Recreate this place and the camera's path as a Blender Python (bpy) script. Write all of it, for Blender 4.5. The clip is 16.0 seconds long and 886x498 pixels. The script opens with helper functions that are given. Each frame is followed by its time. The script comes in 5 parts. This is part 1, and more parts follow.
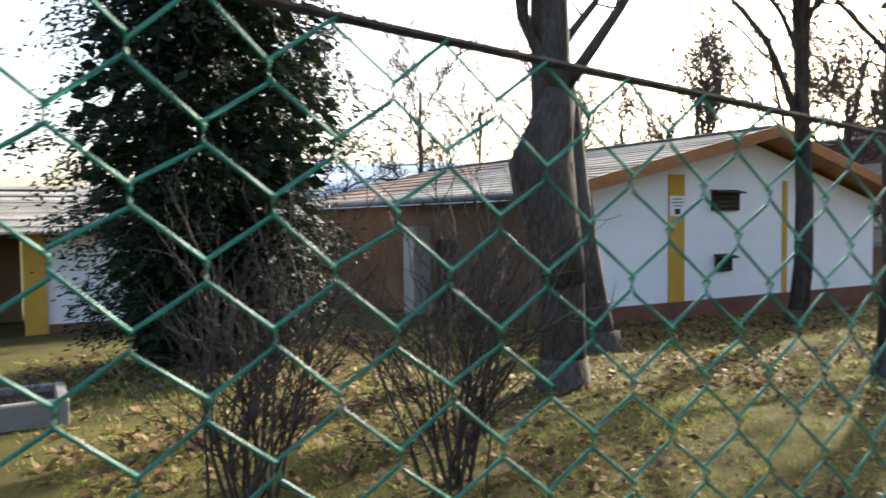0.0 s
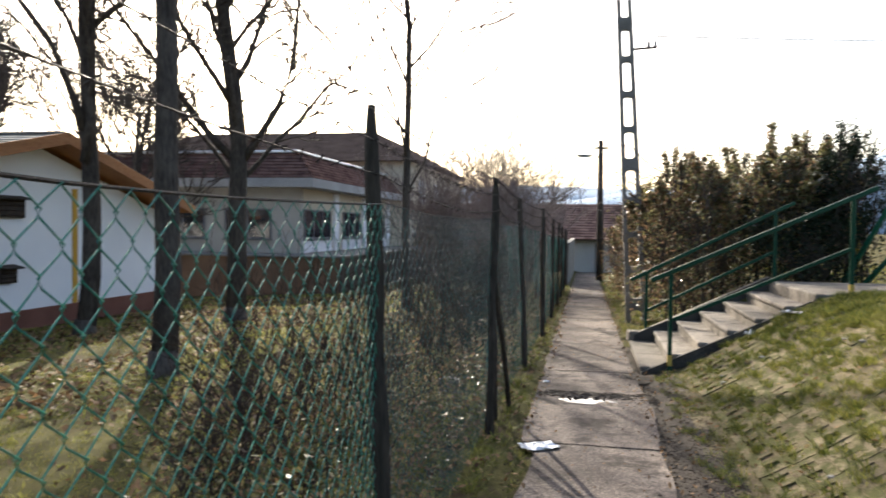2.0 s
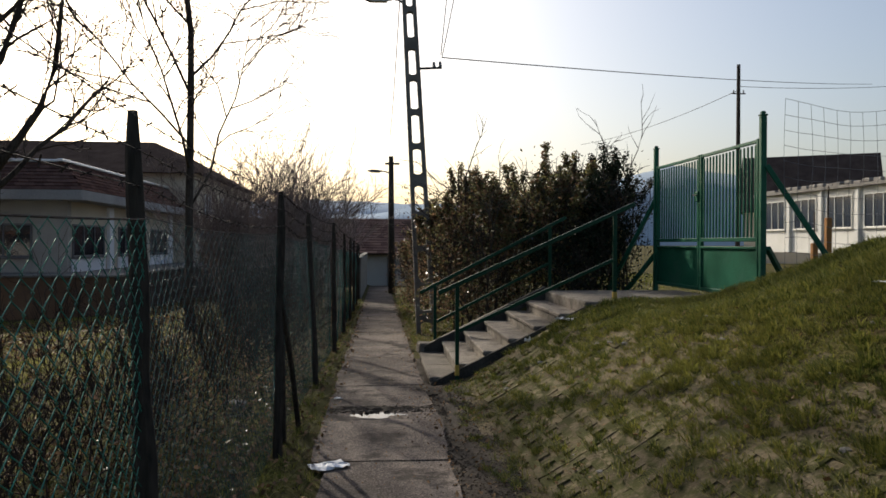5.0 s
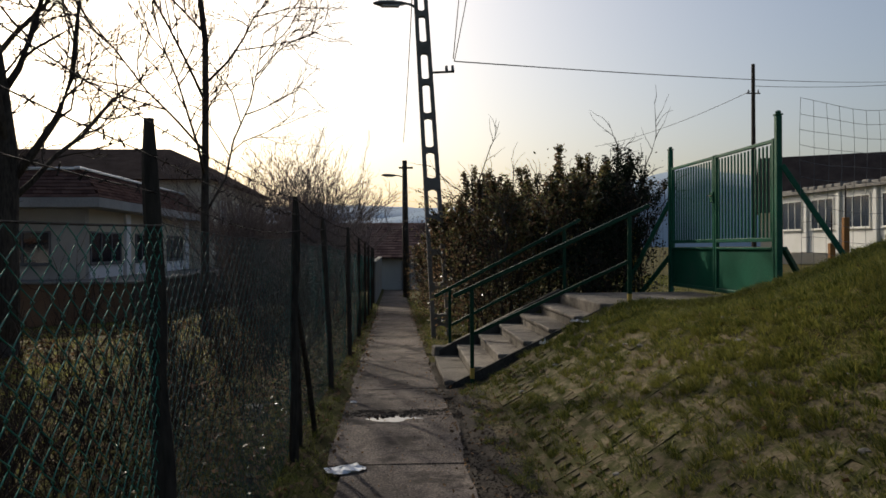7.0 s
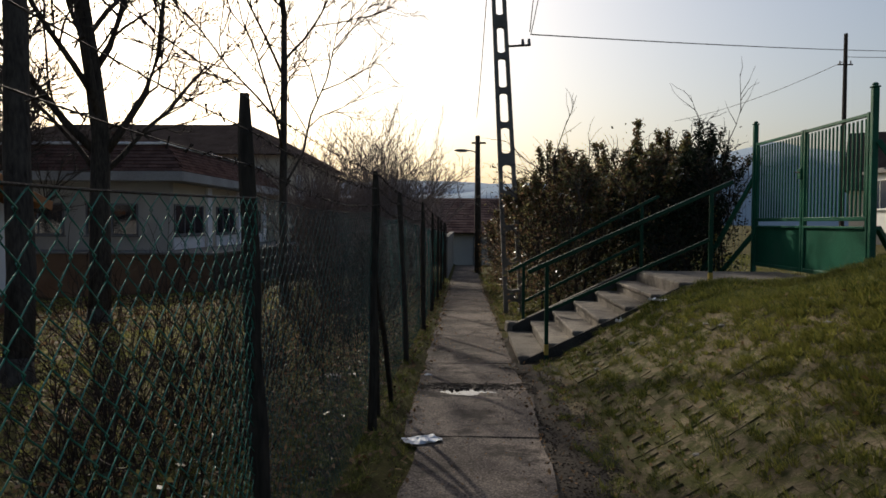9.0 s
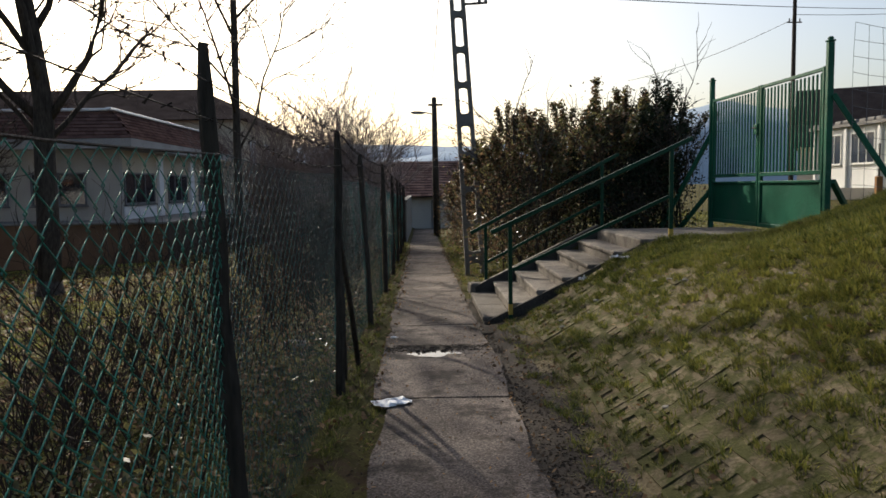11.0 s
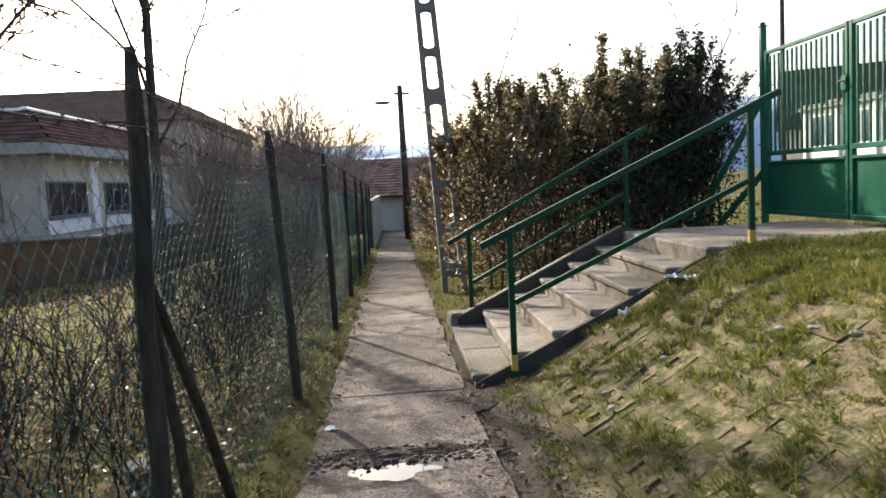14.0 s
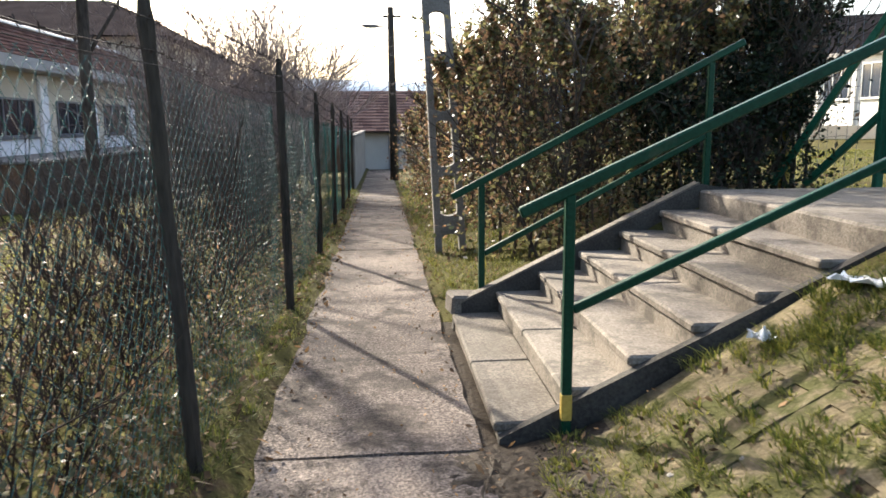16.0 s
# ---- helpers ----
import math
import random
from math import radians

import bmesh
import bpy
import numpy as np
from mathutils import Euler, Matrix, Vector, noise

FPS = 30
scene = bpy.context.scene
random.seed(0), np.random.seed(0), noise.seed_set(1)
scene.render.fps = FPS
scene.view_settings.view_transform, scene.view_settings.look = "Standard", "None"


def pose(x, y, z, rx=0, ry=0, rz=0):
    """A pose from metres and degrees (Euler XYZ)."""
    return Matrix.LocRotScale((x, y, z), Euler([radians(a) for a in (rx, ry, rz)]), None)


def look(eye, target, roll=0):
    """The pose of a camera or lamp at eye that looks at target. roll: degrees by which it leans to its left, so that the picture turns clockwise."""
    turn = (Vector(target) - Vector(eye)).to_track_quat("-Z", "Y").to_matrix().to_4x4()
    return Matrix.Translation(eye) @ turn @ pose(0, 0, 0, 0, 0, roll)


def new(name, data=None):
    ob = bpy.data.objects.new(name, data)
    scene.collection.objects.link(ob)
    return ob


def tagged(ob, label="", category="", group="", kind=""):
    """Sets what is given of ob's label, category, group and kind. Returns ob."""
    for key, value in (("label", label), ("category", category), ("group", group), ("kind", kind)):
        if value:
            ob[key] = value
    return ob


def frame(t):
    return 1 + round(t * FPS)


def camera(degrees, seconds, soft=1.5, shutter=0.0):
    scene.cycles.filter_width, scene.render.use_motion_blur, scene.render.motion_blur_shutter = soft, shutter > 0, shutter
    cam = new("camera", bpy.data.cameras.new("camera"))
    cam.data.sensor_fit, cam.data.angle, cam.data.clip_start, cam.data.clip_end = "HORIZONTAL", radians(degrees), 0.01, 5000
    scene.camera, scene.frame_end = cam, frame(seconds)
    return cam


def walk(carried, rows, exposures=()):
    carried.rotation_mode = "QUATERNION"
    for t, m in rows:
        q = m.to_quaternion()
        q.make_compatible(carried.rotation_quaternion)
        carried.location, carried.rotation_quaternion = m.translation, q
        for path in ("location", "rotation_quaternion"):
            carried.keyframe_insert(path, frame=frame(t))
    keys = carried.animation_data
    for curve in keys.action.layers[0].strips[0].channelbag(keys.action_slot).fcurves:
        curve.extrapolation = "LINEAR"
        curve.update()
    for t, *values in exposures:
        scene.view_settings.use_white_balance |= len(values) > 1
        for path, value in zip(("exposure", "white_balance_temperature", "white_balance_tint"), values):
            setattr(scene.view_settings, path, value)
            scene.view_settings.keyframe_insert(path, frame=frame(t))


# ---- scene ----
cam = camera(61.0, 16.0, soft=1.6, shutter=0.3)
METRES, EYE, TILT, LEAN, TURN = 6.1, 1.5, 0.0, 0.0, 60.5
ROWS = [
    (0.0, 0.0, 0.0, 0.0, -0.02, -2.31, 0.55),
    (0.5, 0.0147, -0.0023, 0.0042, -9.04, -2.01, 0.29),
    (1.0, 0.03, -0.0098, 0.0058, -24.14, -1.24, 0.51),
    (1.5, 0.0374, -0.0164, 0.0066, -38.37, -1.83, -0.35),
    (2.0, 0.0425, -0.0096, 0.005, -49.72, -1.63, -0.72),
    (2.5, 0.0452, -0.0091, 0.0053, -57.31, -0.54, -0.38),
    (3.0, 0.0527, -0.0127, 0.006, -65.32, 0.37, -0.63),
    (5.5, 0.056, -0.0089, 0.0055, -65.33, -0.49, -0.19),
    (6.0, 0.0551, -0.0099, 0.0053, -65.14, -0.37, -0.11),
    (6.5, 0.055, -0.0089, 0.0053, -64.16, -0.22, 0.26),
    (7.0, 0.0546, -0.0103, 0.0055, -64.27, -0.13, 0.32),
    (7.5, 0.0519, -0.0107, 0.0055, -62.97, -0.08, -0.15),
    (8.0, 0.0503, -0.0051, 0.0045, -59.66, -0.97, -0.07),
    (8.5, 0.0496, -0.0049, 0.0047, -58.63, -1.42, -0.32),
    (11.0, 0.0559, 0.0116, -0.0003, -62.18, -4.74, 0.81),
    (11.5, 0.1078, 0.0239, -0.0029, -61.53, -4.16, 2.52),
    (12.0, 0.1713, 0.049, -0.0046, -63.44, -6.11, 0.48),
    (12.5, 0.2441, 0.0929, -0.0081, -64.54, -5.55, 0.99),
    (13.0, 0.3323, 0.1324, -0.012, -62.09, -3.03, 0.41),
    (13.5, 0.4213, 0.1823, -0.0141, -64.08, -4.01, -0.34),
    (14.0, 0.5031, 0.2312, -0.009, -64.24, -4.94, 2.95),
    (14.5, 0.5876, 0.2772, -0.0123, -63.31, -7.01, 1.36),
    (15.0, 0.6691, 0.3284, -0.0127, -66.72, -8.23, 1.48),
    (15.5, 0.7602, 0.3696, -0.0189, -65.09, -8.27, 0.92),
    (16.0, 0.8375, 0.4171, -0.0237, -65.19, -9.5, 0.36),
]
EXPOSURES = [(0.0, 1.7), (0.4, 1.3), (0.6, 1.3), (1.0, 1.5), (1.5, 1.5), (2.0, 1.45), (2.4, 1.2), (3.0, 0.85), (5.5, -0.2), (8.0, -0.5), (8.7, -0.45), (11.0, 0.2), (11.5, 0.85), (12.0, 1.4), (12.5, 1.5), (13.0, 1.35), (14.5, 1.45), (15.0, 1.5), (15.5, 1.7), (16.0, 1.8)]
walk(cam, [(t, pose(0, 0, EYE, TILT, LEAN, TURN) @ pose(METRES * x, METRES * y, METRES * z, 90 + pitch, roll, yaw)) for t, x, y, z, yaw, pitch, roll in ROWS], EXPOSURES)

# ---- daylight: a low winter sun ahead and to the left of the path ----
SUN_AZIMUTH, SUN_HEIGHT = 27.0, 29.0          # degrees left of +y, degrees above the horizon
world = bpy.data.worlds.new("sky")
scene.world = world
world.use_nodes = True
wn = world.node_tree.nodes
sky = wn.new("ShaderNodeTexSky")
sky.sky_type = "NISHITA"
sky.sun_disc = False
sky.sun_elevation = radians(SUN_HEIGHT)
sky.sun_rotation = radians(-SUN_AZIMUTH)
sky.dust_density = 4.0
sky.air_density = 1.0
wn["Background"].inputs["Strength"].default_value = 0.15
world.node_tree.links.new(sky.outputs[0], wn["Background"].inputs["Color"])
sun_data = bpy.data.lights.new("sun", "SUN")
sun_data.energy, sun_data.angle, sun_data.color = 4.9, radians(0.6), (1.0, 0.92, 0.79)
sun = new("sun", sun_data)
az, el = radians(SUN_AZIMUTH), radians(SUN_HEIGHT)
SUN_DIR = Vector((-math.sin(az) * math.cos(el), math.cos(az) * math.cos(el), math.sin(el)))
sun.matrix_world = look(SUN_DIR * 60, (0, 0, 0))


# ---- materials ----
def material(name, dark, light, scale=4.0, rough=0.8, bump=0.3, fine=60.0, metal=0.0, island=0.0, spots=None, spot_scale=3.0, spot_amount=0.5, translucent=0.0, specular=0.15, stretch=(1, 1, 1), per_object=0.0, contrast=0.14, speckle=0.0, speckle_scale=85.0):
    """Two scales of variation between two colours, an optional third colour in patches, and fine relief."""
    m = bpy.data.materials.new(name)
    m.use_nodes = True
    n, link = m.node_tree.nodes, m.node_tree.links.new
    b = n["Principled BSDF"]
    co = n.new("ShaderNodeTexCoord")
    mp = n.new("ShaderNodeMapping")
    mp.inputs["Scale"].default_value = stretch
    link(co.outputs["Object"], mp.inputs["Vector"])
    big, small = n.new("ShaderNodeTexNoise"), n.new("ShaderNodeTexNoise")
    for node, sc in ((big, scale), (small, fine)):
        node.inputs["Scale"].default_value = sc
        node.inputs["Detail"].default_value = 6
        link(mp.outputs[0], node.inputs["Vector"])
    mix = n.new("ShaderNodeMath")
    mix.operation = "MULTIPLY_ADD"
    link(small.outputs["Fac"], mix.inputs[0])
    mix.inputs[1].default_value = 0.55
    half = n.new("ShaderNodeMath")
    half.operation = "MULTIPLY"
    half.inputs[1].default_value = 0.55
    link(big.outputs["Fac"], half.inputs[0])
    link(half.outputs[0], mix.inputs[2])
    value = mix.outputs[0]
    for amount, source in ((island, "ShaderNodeNewGeometry"), (per_object, "ShaderNodeObjectInfo")):
        if amount:
            src = n.new(source)
            out = src.outputs["Random Per Island"] if island and source.endswith("Geometry") else src.outputs["Random"]
            add = n.new("ShaderNodeMath")
            add.operation = "MULTIPLY_ADD"
            add.inputs[1].default_value = amount
            link(out, add.inputs[0])
            shift = n.new("ShaderNodeMath")
            shift.operation = "SUBTRACT"
            shift.inputs[1].default_value = amount / 2
            link(value, shift.inputs[0])
            link(shift.outputs[0], add.inputs[2])
            value = add.outputs[0]
    ramp = n.new("ShaderNodeValToRGB")
    ramp.color_ramp.elements[0].position, ramp.color_ramp.elements[1].position = 0.54 - contrast, 0.54 + contrast
    ramp.color_ramp.elements[0].color, ramp.color_ramp.elements[1].color = (*dark, 1), (*light, 1)
    link(value, ramp.inputs[0])
    colour = ramp.outputs[0]
    if spots:
        sp = n.new("ShaderNodeTexNoise")
        sp.inputs["Scale"].default_value = spot_scale
        sp.inputs["Detail"].default_value = 8
        sp.inputs["Roughness"].default_value = 0.65
        link(mp.outputs[0], sp.inputs["Vector"])
        sr = n.new("ShaderNodeValToRGB")
        sr.color_ramp.elements[0].position, sr.color_ramp.elements[1].position = 0.62 - 0.25 * spot_amount, 0.72 - 0.25 * spot_amount
        link(sp.outputs["Fac"], sr.inputs[0])
        mc = n.new("ShaderNodeMix")
        mc.data_type = "RGBA"
        mc.inputs[7].default_value = (*spots, 1)
        link(sr.outputs[0], mc.inputs[0])
        link(colour, mc.inputs[6])
        colour = mc.outputs[2]
    if speckle:
        vo = n.new("ShaderNodeTexVoronoi")
        vo.inputs["Scale"].default_value = speckle_scale
        link(mp.outputs[0], vo.inputs["Vector"])
        grey = n.new("ShaderNodeMapRange")
        grey.inputs["To Min"].default_value, grey.inputs["To Max"].default_value = 1 - speckle, 1 + speckle
        link(vo.outputs["Color"], grey.inputs["Value"])
        ml = n.new("ShaderNodeMix")
        ml.data_type, ml.blend_type, ml.clamp_result = "RGBA", "MULTIPLY", False
        ml.inputs[0].default_value = 1.0
        link(colour, ml.inputs[6])
        link(grey.outputs[0], ml.inputs[7])
        colour = ml.outputs[2]
    link(colour, b.inputs["Base Color"])
    b.inputs["Roughness"].default_value = rough
    b.inputs["Metallic"].default_value = metal
    b.inputs["Specular IOR Level"].default_value = specular
    if bump:
        bp = n.new("ShaderNodeBump")
        bp.inputs["Strength"].default_value = bump
        bp.inputs["Distance"].default_value = 0.02
        link(mix.outputs[0], bp.inputs["Height"])
        link(bp.outputs[0], b.inputs["Normal"])
    if translucent:
        tr = n.new("ShaderNodeBsdfTranslucent")
        link(colour, tr.inputs["Color"])
        ms = n.new("ShaderNodeMixShader")
        ms.inputs[0].default_value = translucent
        link(b.outputs[0], ms.inputs[1])
        link(tr.outputs[0], ms.inputs[2])
        link(ms.outputs[0], n["Material Output"].inputs["Surface"])
    return m


M_GROUND = material("soil and short grass", (0.03175, 0.02808, 0.01069), (0.08505, 0.07776, 0.02527), 0.9, 0.95, 0.9, 45, spots=(0.06, 0.042, 0.024), spot_scale=1.6, spot_amount=0.3, specular=0.04)
M_MUD = material("wet dark soil", (0.02, 0.016, 0.0125), (0.06, 0.048, 0.036), 3, 0.6, 0.9, 40, specular=0.04)
M_SAND = material("dry pale bank soil", (0.074, 0.06, 0.036), (0.16, 0.132, 0.084), 2.2, 0.95, 0.9, 50, specular=0.04, spots=(0.05, 0.05, 0.02), spot_scale=3.0, spot_amount=0.4)
M_PATH = material("worn path concrete", (0.067, 0.054, 0.046), (0.198, 0.163, 0.138), 1.1, 0.85, 1.0, 75, spots=(0.055, 0.045, 0.038), spot_scale=2.2, spot_amount=0.5, specular=0.1, contrast=0.075, speckle=0.5)
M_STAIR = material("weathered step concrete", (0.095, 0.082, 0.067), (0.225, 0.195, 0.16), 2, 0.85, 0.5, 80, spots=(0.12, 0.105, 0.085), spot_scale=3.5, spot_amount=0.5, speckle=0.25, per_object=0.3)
# step concrete made darker to stand for the beams' shaded sides
M_SHADEBEAM = material("concrete darkened for shade", (0.03, 0.027, 0.024), (0.072, 0.066, 0.057), 3, 0.9, 0.6, 60)
M_PAVER = material("grass paver concrete", (0.092, 0.075, 0.048), (0.19, 0.157, 0.104), 3, 0.95, 1.0, 45, per_object=0.2, specular=0.04, spots=(0.06, 0.06, 0.025), spot_scale=5, spot_amount=0.75)
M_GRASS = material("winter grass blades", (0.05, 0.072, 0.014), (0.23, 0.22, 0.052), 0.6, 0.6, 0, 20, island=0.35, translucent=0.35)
# lighter, yellower copy of M_GRASS: the lawn's sunlight is in its colour
M_LAWN = material("lawn grass brightened for sunlight", (0.11, 0.12, 0.026), (0.36, 0.34, 0.085), 0.6, 0.6, 0, 20, island=0.35, translucent=0.4)
M_DRY = material("dry stems", (0.048, 0.036, 0.024), (0.128, 0.096, 0.06), 3, 0.8, 0, 20, island=0.3)
M_LEAF = material("fallen leaves", (0.054, 0.0315, 0.0162), (0.252, 0.153, 0.0765), 2, 0.7, 0, 20, island=0.6, translucent=0.25)
M_HEDGE = material("hedge leaves", (0.037, 0.045, 0.02), (0.19, 0.17, 0.07), 1.2, 0.38, 0, 20, island=0.5, translucent=0.42, specular=0.5)
M_HEDGEBROWN = material("withered hedge leaves", (0.09, 0.055, 0.033), (0.27, 0.165, 0.095), 1.2, 0.6, 0, 20, island=0.4, translucent=0.35)
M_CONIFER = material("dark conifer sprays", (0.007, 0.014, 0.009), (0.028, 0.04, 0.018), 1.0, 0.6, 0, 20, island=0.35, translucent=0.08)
M_BARK = material("grey brown bark", (0.025, 0.02, 0.017), (0.085, 0.07, 0.058), 5, 0.95, 1.0, 30, stretch=(1, 1, 0.25))
M_TWIG = material("thin twigs", (0.035, 0.028, 0.023), (0.09, 0.072, 0.06), 3, 0.9, 0, 20)
# paler copy of M_TWIG: light and haze on big bushes put in colour
M_TWIGPALE = material("bush twigs paled for light and haze", (0.11, 0.086, 0.08), (0.25, 0.205, 0.19), 3, 0.9, 0, 20)
M_WIRE = material("green coated wire", (0.004, 0.10, 0.065), (0.012, 0.19, 0.125), 2, 0.42, 0, 60, specular=0.5)
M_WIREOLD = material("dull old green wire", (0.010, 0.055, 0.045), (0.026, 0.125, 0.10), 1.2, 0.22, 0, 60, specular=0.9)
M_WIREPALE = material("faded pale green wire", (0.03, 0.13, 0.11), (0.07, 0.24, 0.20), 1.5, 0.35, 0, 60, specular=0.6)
M_BRAMBLE = material("dark bramble stems", (0.02, 0.013, 0.01), (0.055, 0.036, 0.026), 3, 0.8, 0, 20)
M_STEEL = material("rusty dark steel", (0.02, 0.016, 0.014), (0.06, 0.045, 0.035), 6, 0.7, 0.5, 60, metal=0.2)
M_POST = material("old dark fence post", (0.018, 0.016, 0.013), (0.055, 0.045, 0.035), 6, 0.9, 0.8, 50, stretch=(1, 1, 0.2))
M_GREEN = material("green gate paint", (0.003456, 0.02808, 0.01512), (0.00864, 0.04968, 0.02808), 1.5, 0.38, 0.1, 60, spots=(0.03, 0.05, 0.03), spot_scale=4, spot_amount=0.15)
M_GATE = material("worn green gate paint", (0.008, 0.06, 0.034), (0.02, 0.12, 0.07), 1.2, 0.42, 0.1, 60, spots=(0.03, 0.10, 0.065), spot_scale=2.5, spot_amount=0.35)
M_YELLOW = material("yellow paint", (0.36, 0.24, 0.05), (0.5, 0.35, 0.08), 2, 0.6, 0.1, 60)
M_WHITE = material("white render", (0.70, 0.71, 0.74), (0.80, 0.80, 0.81), 0.8, 0.9, 0.15, 80)
M_GREYWALL = material("grey render", (0.3094, 0.2906, 0.2625), (0.4312, 0.4125, 0.375), 0.7, 0.9, 0.2, 60)
M_CREAM = material("cream render", (0.46, 0.4048, 0.3128), (0.5704, 0.5152, 0.414), 0.7, 0.9, 0.2, 60)
M_OCHRE = material("ochre paint", (0.42, 0.23, 0.035), (0.55, 0.32, 0.06), 1.0, 0.8, 0.1, 60)
M_BROWNWALL = material("brown brick wall", (0.112, 0.0665, 0.042), (0.189, 0.119, 0.077), 1.2, 0.9, 0.4, 40)
M_PLINTH = material("red brown plinth", (0.13, 0.055, 0.04), (0.20, 0.09, 0.065), 1.5, 0.9, 0.3, 50)
M_TIMBER = material("orange stained boards", (0.26, 0.11, 0.045), (0.38, 0.18, 0.08), 3, 0.7, 0.2, 40, stretch=(1, 0.2, 1))
M_ROOF = material("grey roof shingles", (0.1665, 0.1632, 0.1514), (0.3231, 0.3162, 0.3027), 1.5, 0.8, 0.4, 30, island=0.25, specular=0.0)
M_TILE = material("red brown roof tiles", (0.072, 0.042, 0.036), (0.145, 0.088, 0.074), 1.5, 0.75, 0.4, 30, island=0.3, specular=0.0)
M_DARKROOF = material("dark roof tiles", (0.035, 0.028, 0.0266), (0.07, 0.056, 0.0504), 1.5, 0.8, 0.4, 30, specular=0.0)
M_EAVE = material("weathered grey eave", (0.24, 0.235, 0.23), (0.38, 0.375, 0.37), 0.8, 0.8, 0.2, 40)
M_DULLTILE = material("dull mauve brown tiles", (0.06, 0.04, 0.038), (0.115, 0.08, 0.074), 1.5, 0.8, 0.4, 30, island=0.3, specular=0.0)
# dark brick tone that carries the shade of the east side
M_SHADEBRICK = material("brick darkened for shade", (0.045, 0.038, 0.034), (0.095, 0.08, 0.07), 1.2, 0.9, 0.4, 40)
M_GUTTER = material("pale sheet metal", (0.55, 0.55, 0.56), (0.75, 0.75, 0.76), 2, 0.4, 0.1, 60, metal=0.5)
M_GLASS = material("dark window glass", (0.015, 0.018, 0.022), (0.03, 0.034, 0.04), 1, 0.08, 0, 20, specular=0.8)
M_CONC = material("pale cast concrete", (0.128, 0.12, 0.108), (0.24, 0.228, 0.208), 2, 0.9, 0.5, 60)
M_POLE = material("lamp pole concrete", (0.12, 0.11, 0.10), (0.22, 0.205, 0.185), 3, 0.9, 0.5, 60)
M_HALL = material("white hall panels", (0.55, 0.54, 0.50), (0.72, 0.71, 0.67), 0.6, 0.85, 0.1, 30)
M_LITTER = material("white litter", (0.6, 0.6, 0.6), (0.85, 0.85, 0.86), 6, 0.5, 0.4, 30)
M_LAMP = material("grey lamp housing", (0.10, 0.10, 0.105), (0.19, 0.19, 0.20), 3, 0.5, 0.1, 60)
M_CABLE = material("black cable", (0.015, 0.015, 0.015), (0.03, 0.03, 0.03), 3, 0.6, 0, 60)
# pale blue stands in for the air's haze over the hills
M_HILL = material("wooded hills with haze tint", (0.30, 0.38, 0.46), (0.38, 0.45, 0.53), 0.004, 1.0, 0, 0.02)
M_WATER = material("muddy puddle water", (0.03, 0.026, 0.02), (0.05, 0.045, 0.035), 2, 0.03, 0, 20, specular=0.6)
M_WOOD = material("orange brown timber", (0.2, 0.09, 0.03), (0.32, 0.16, 0.06), 3, 0.8, 0.4, 40)


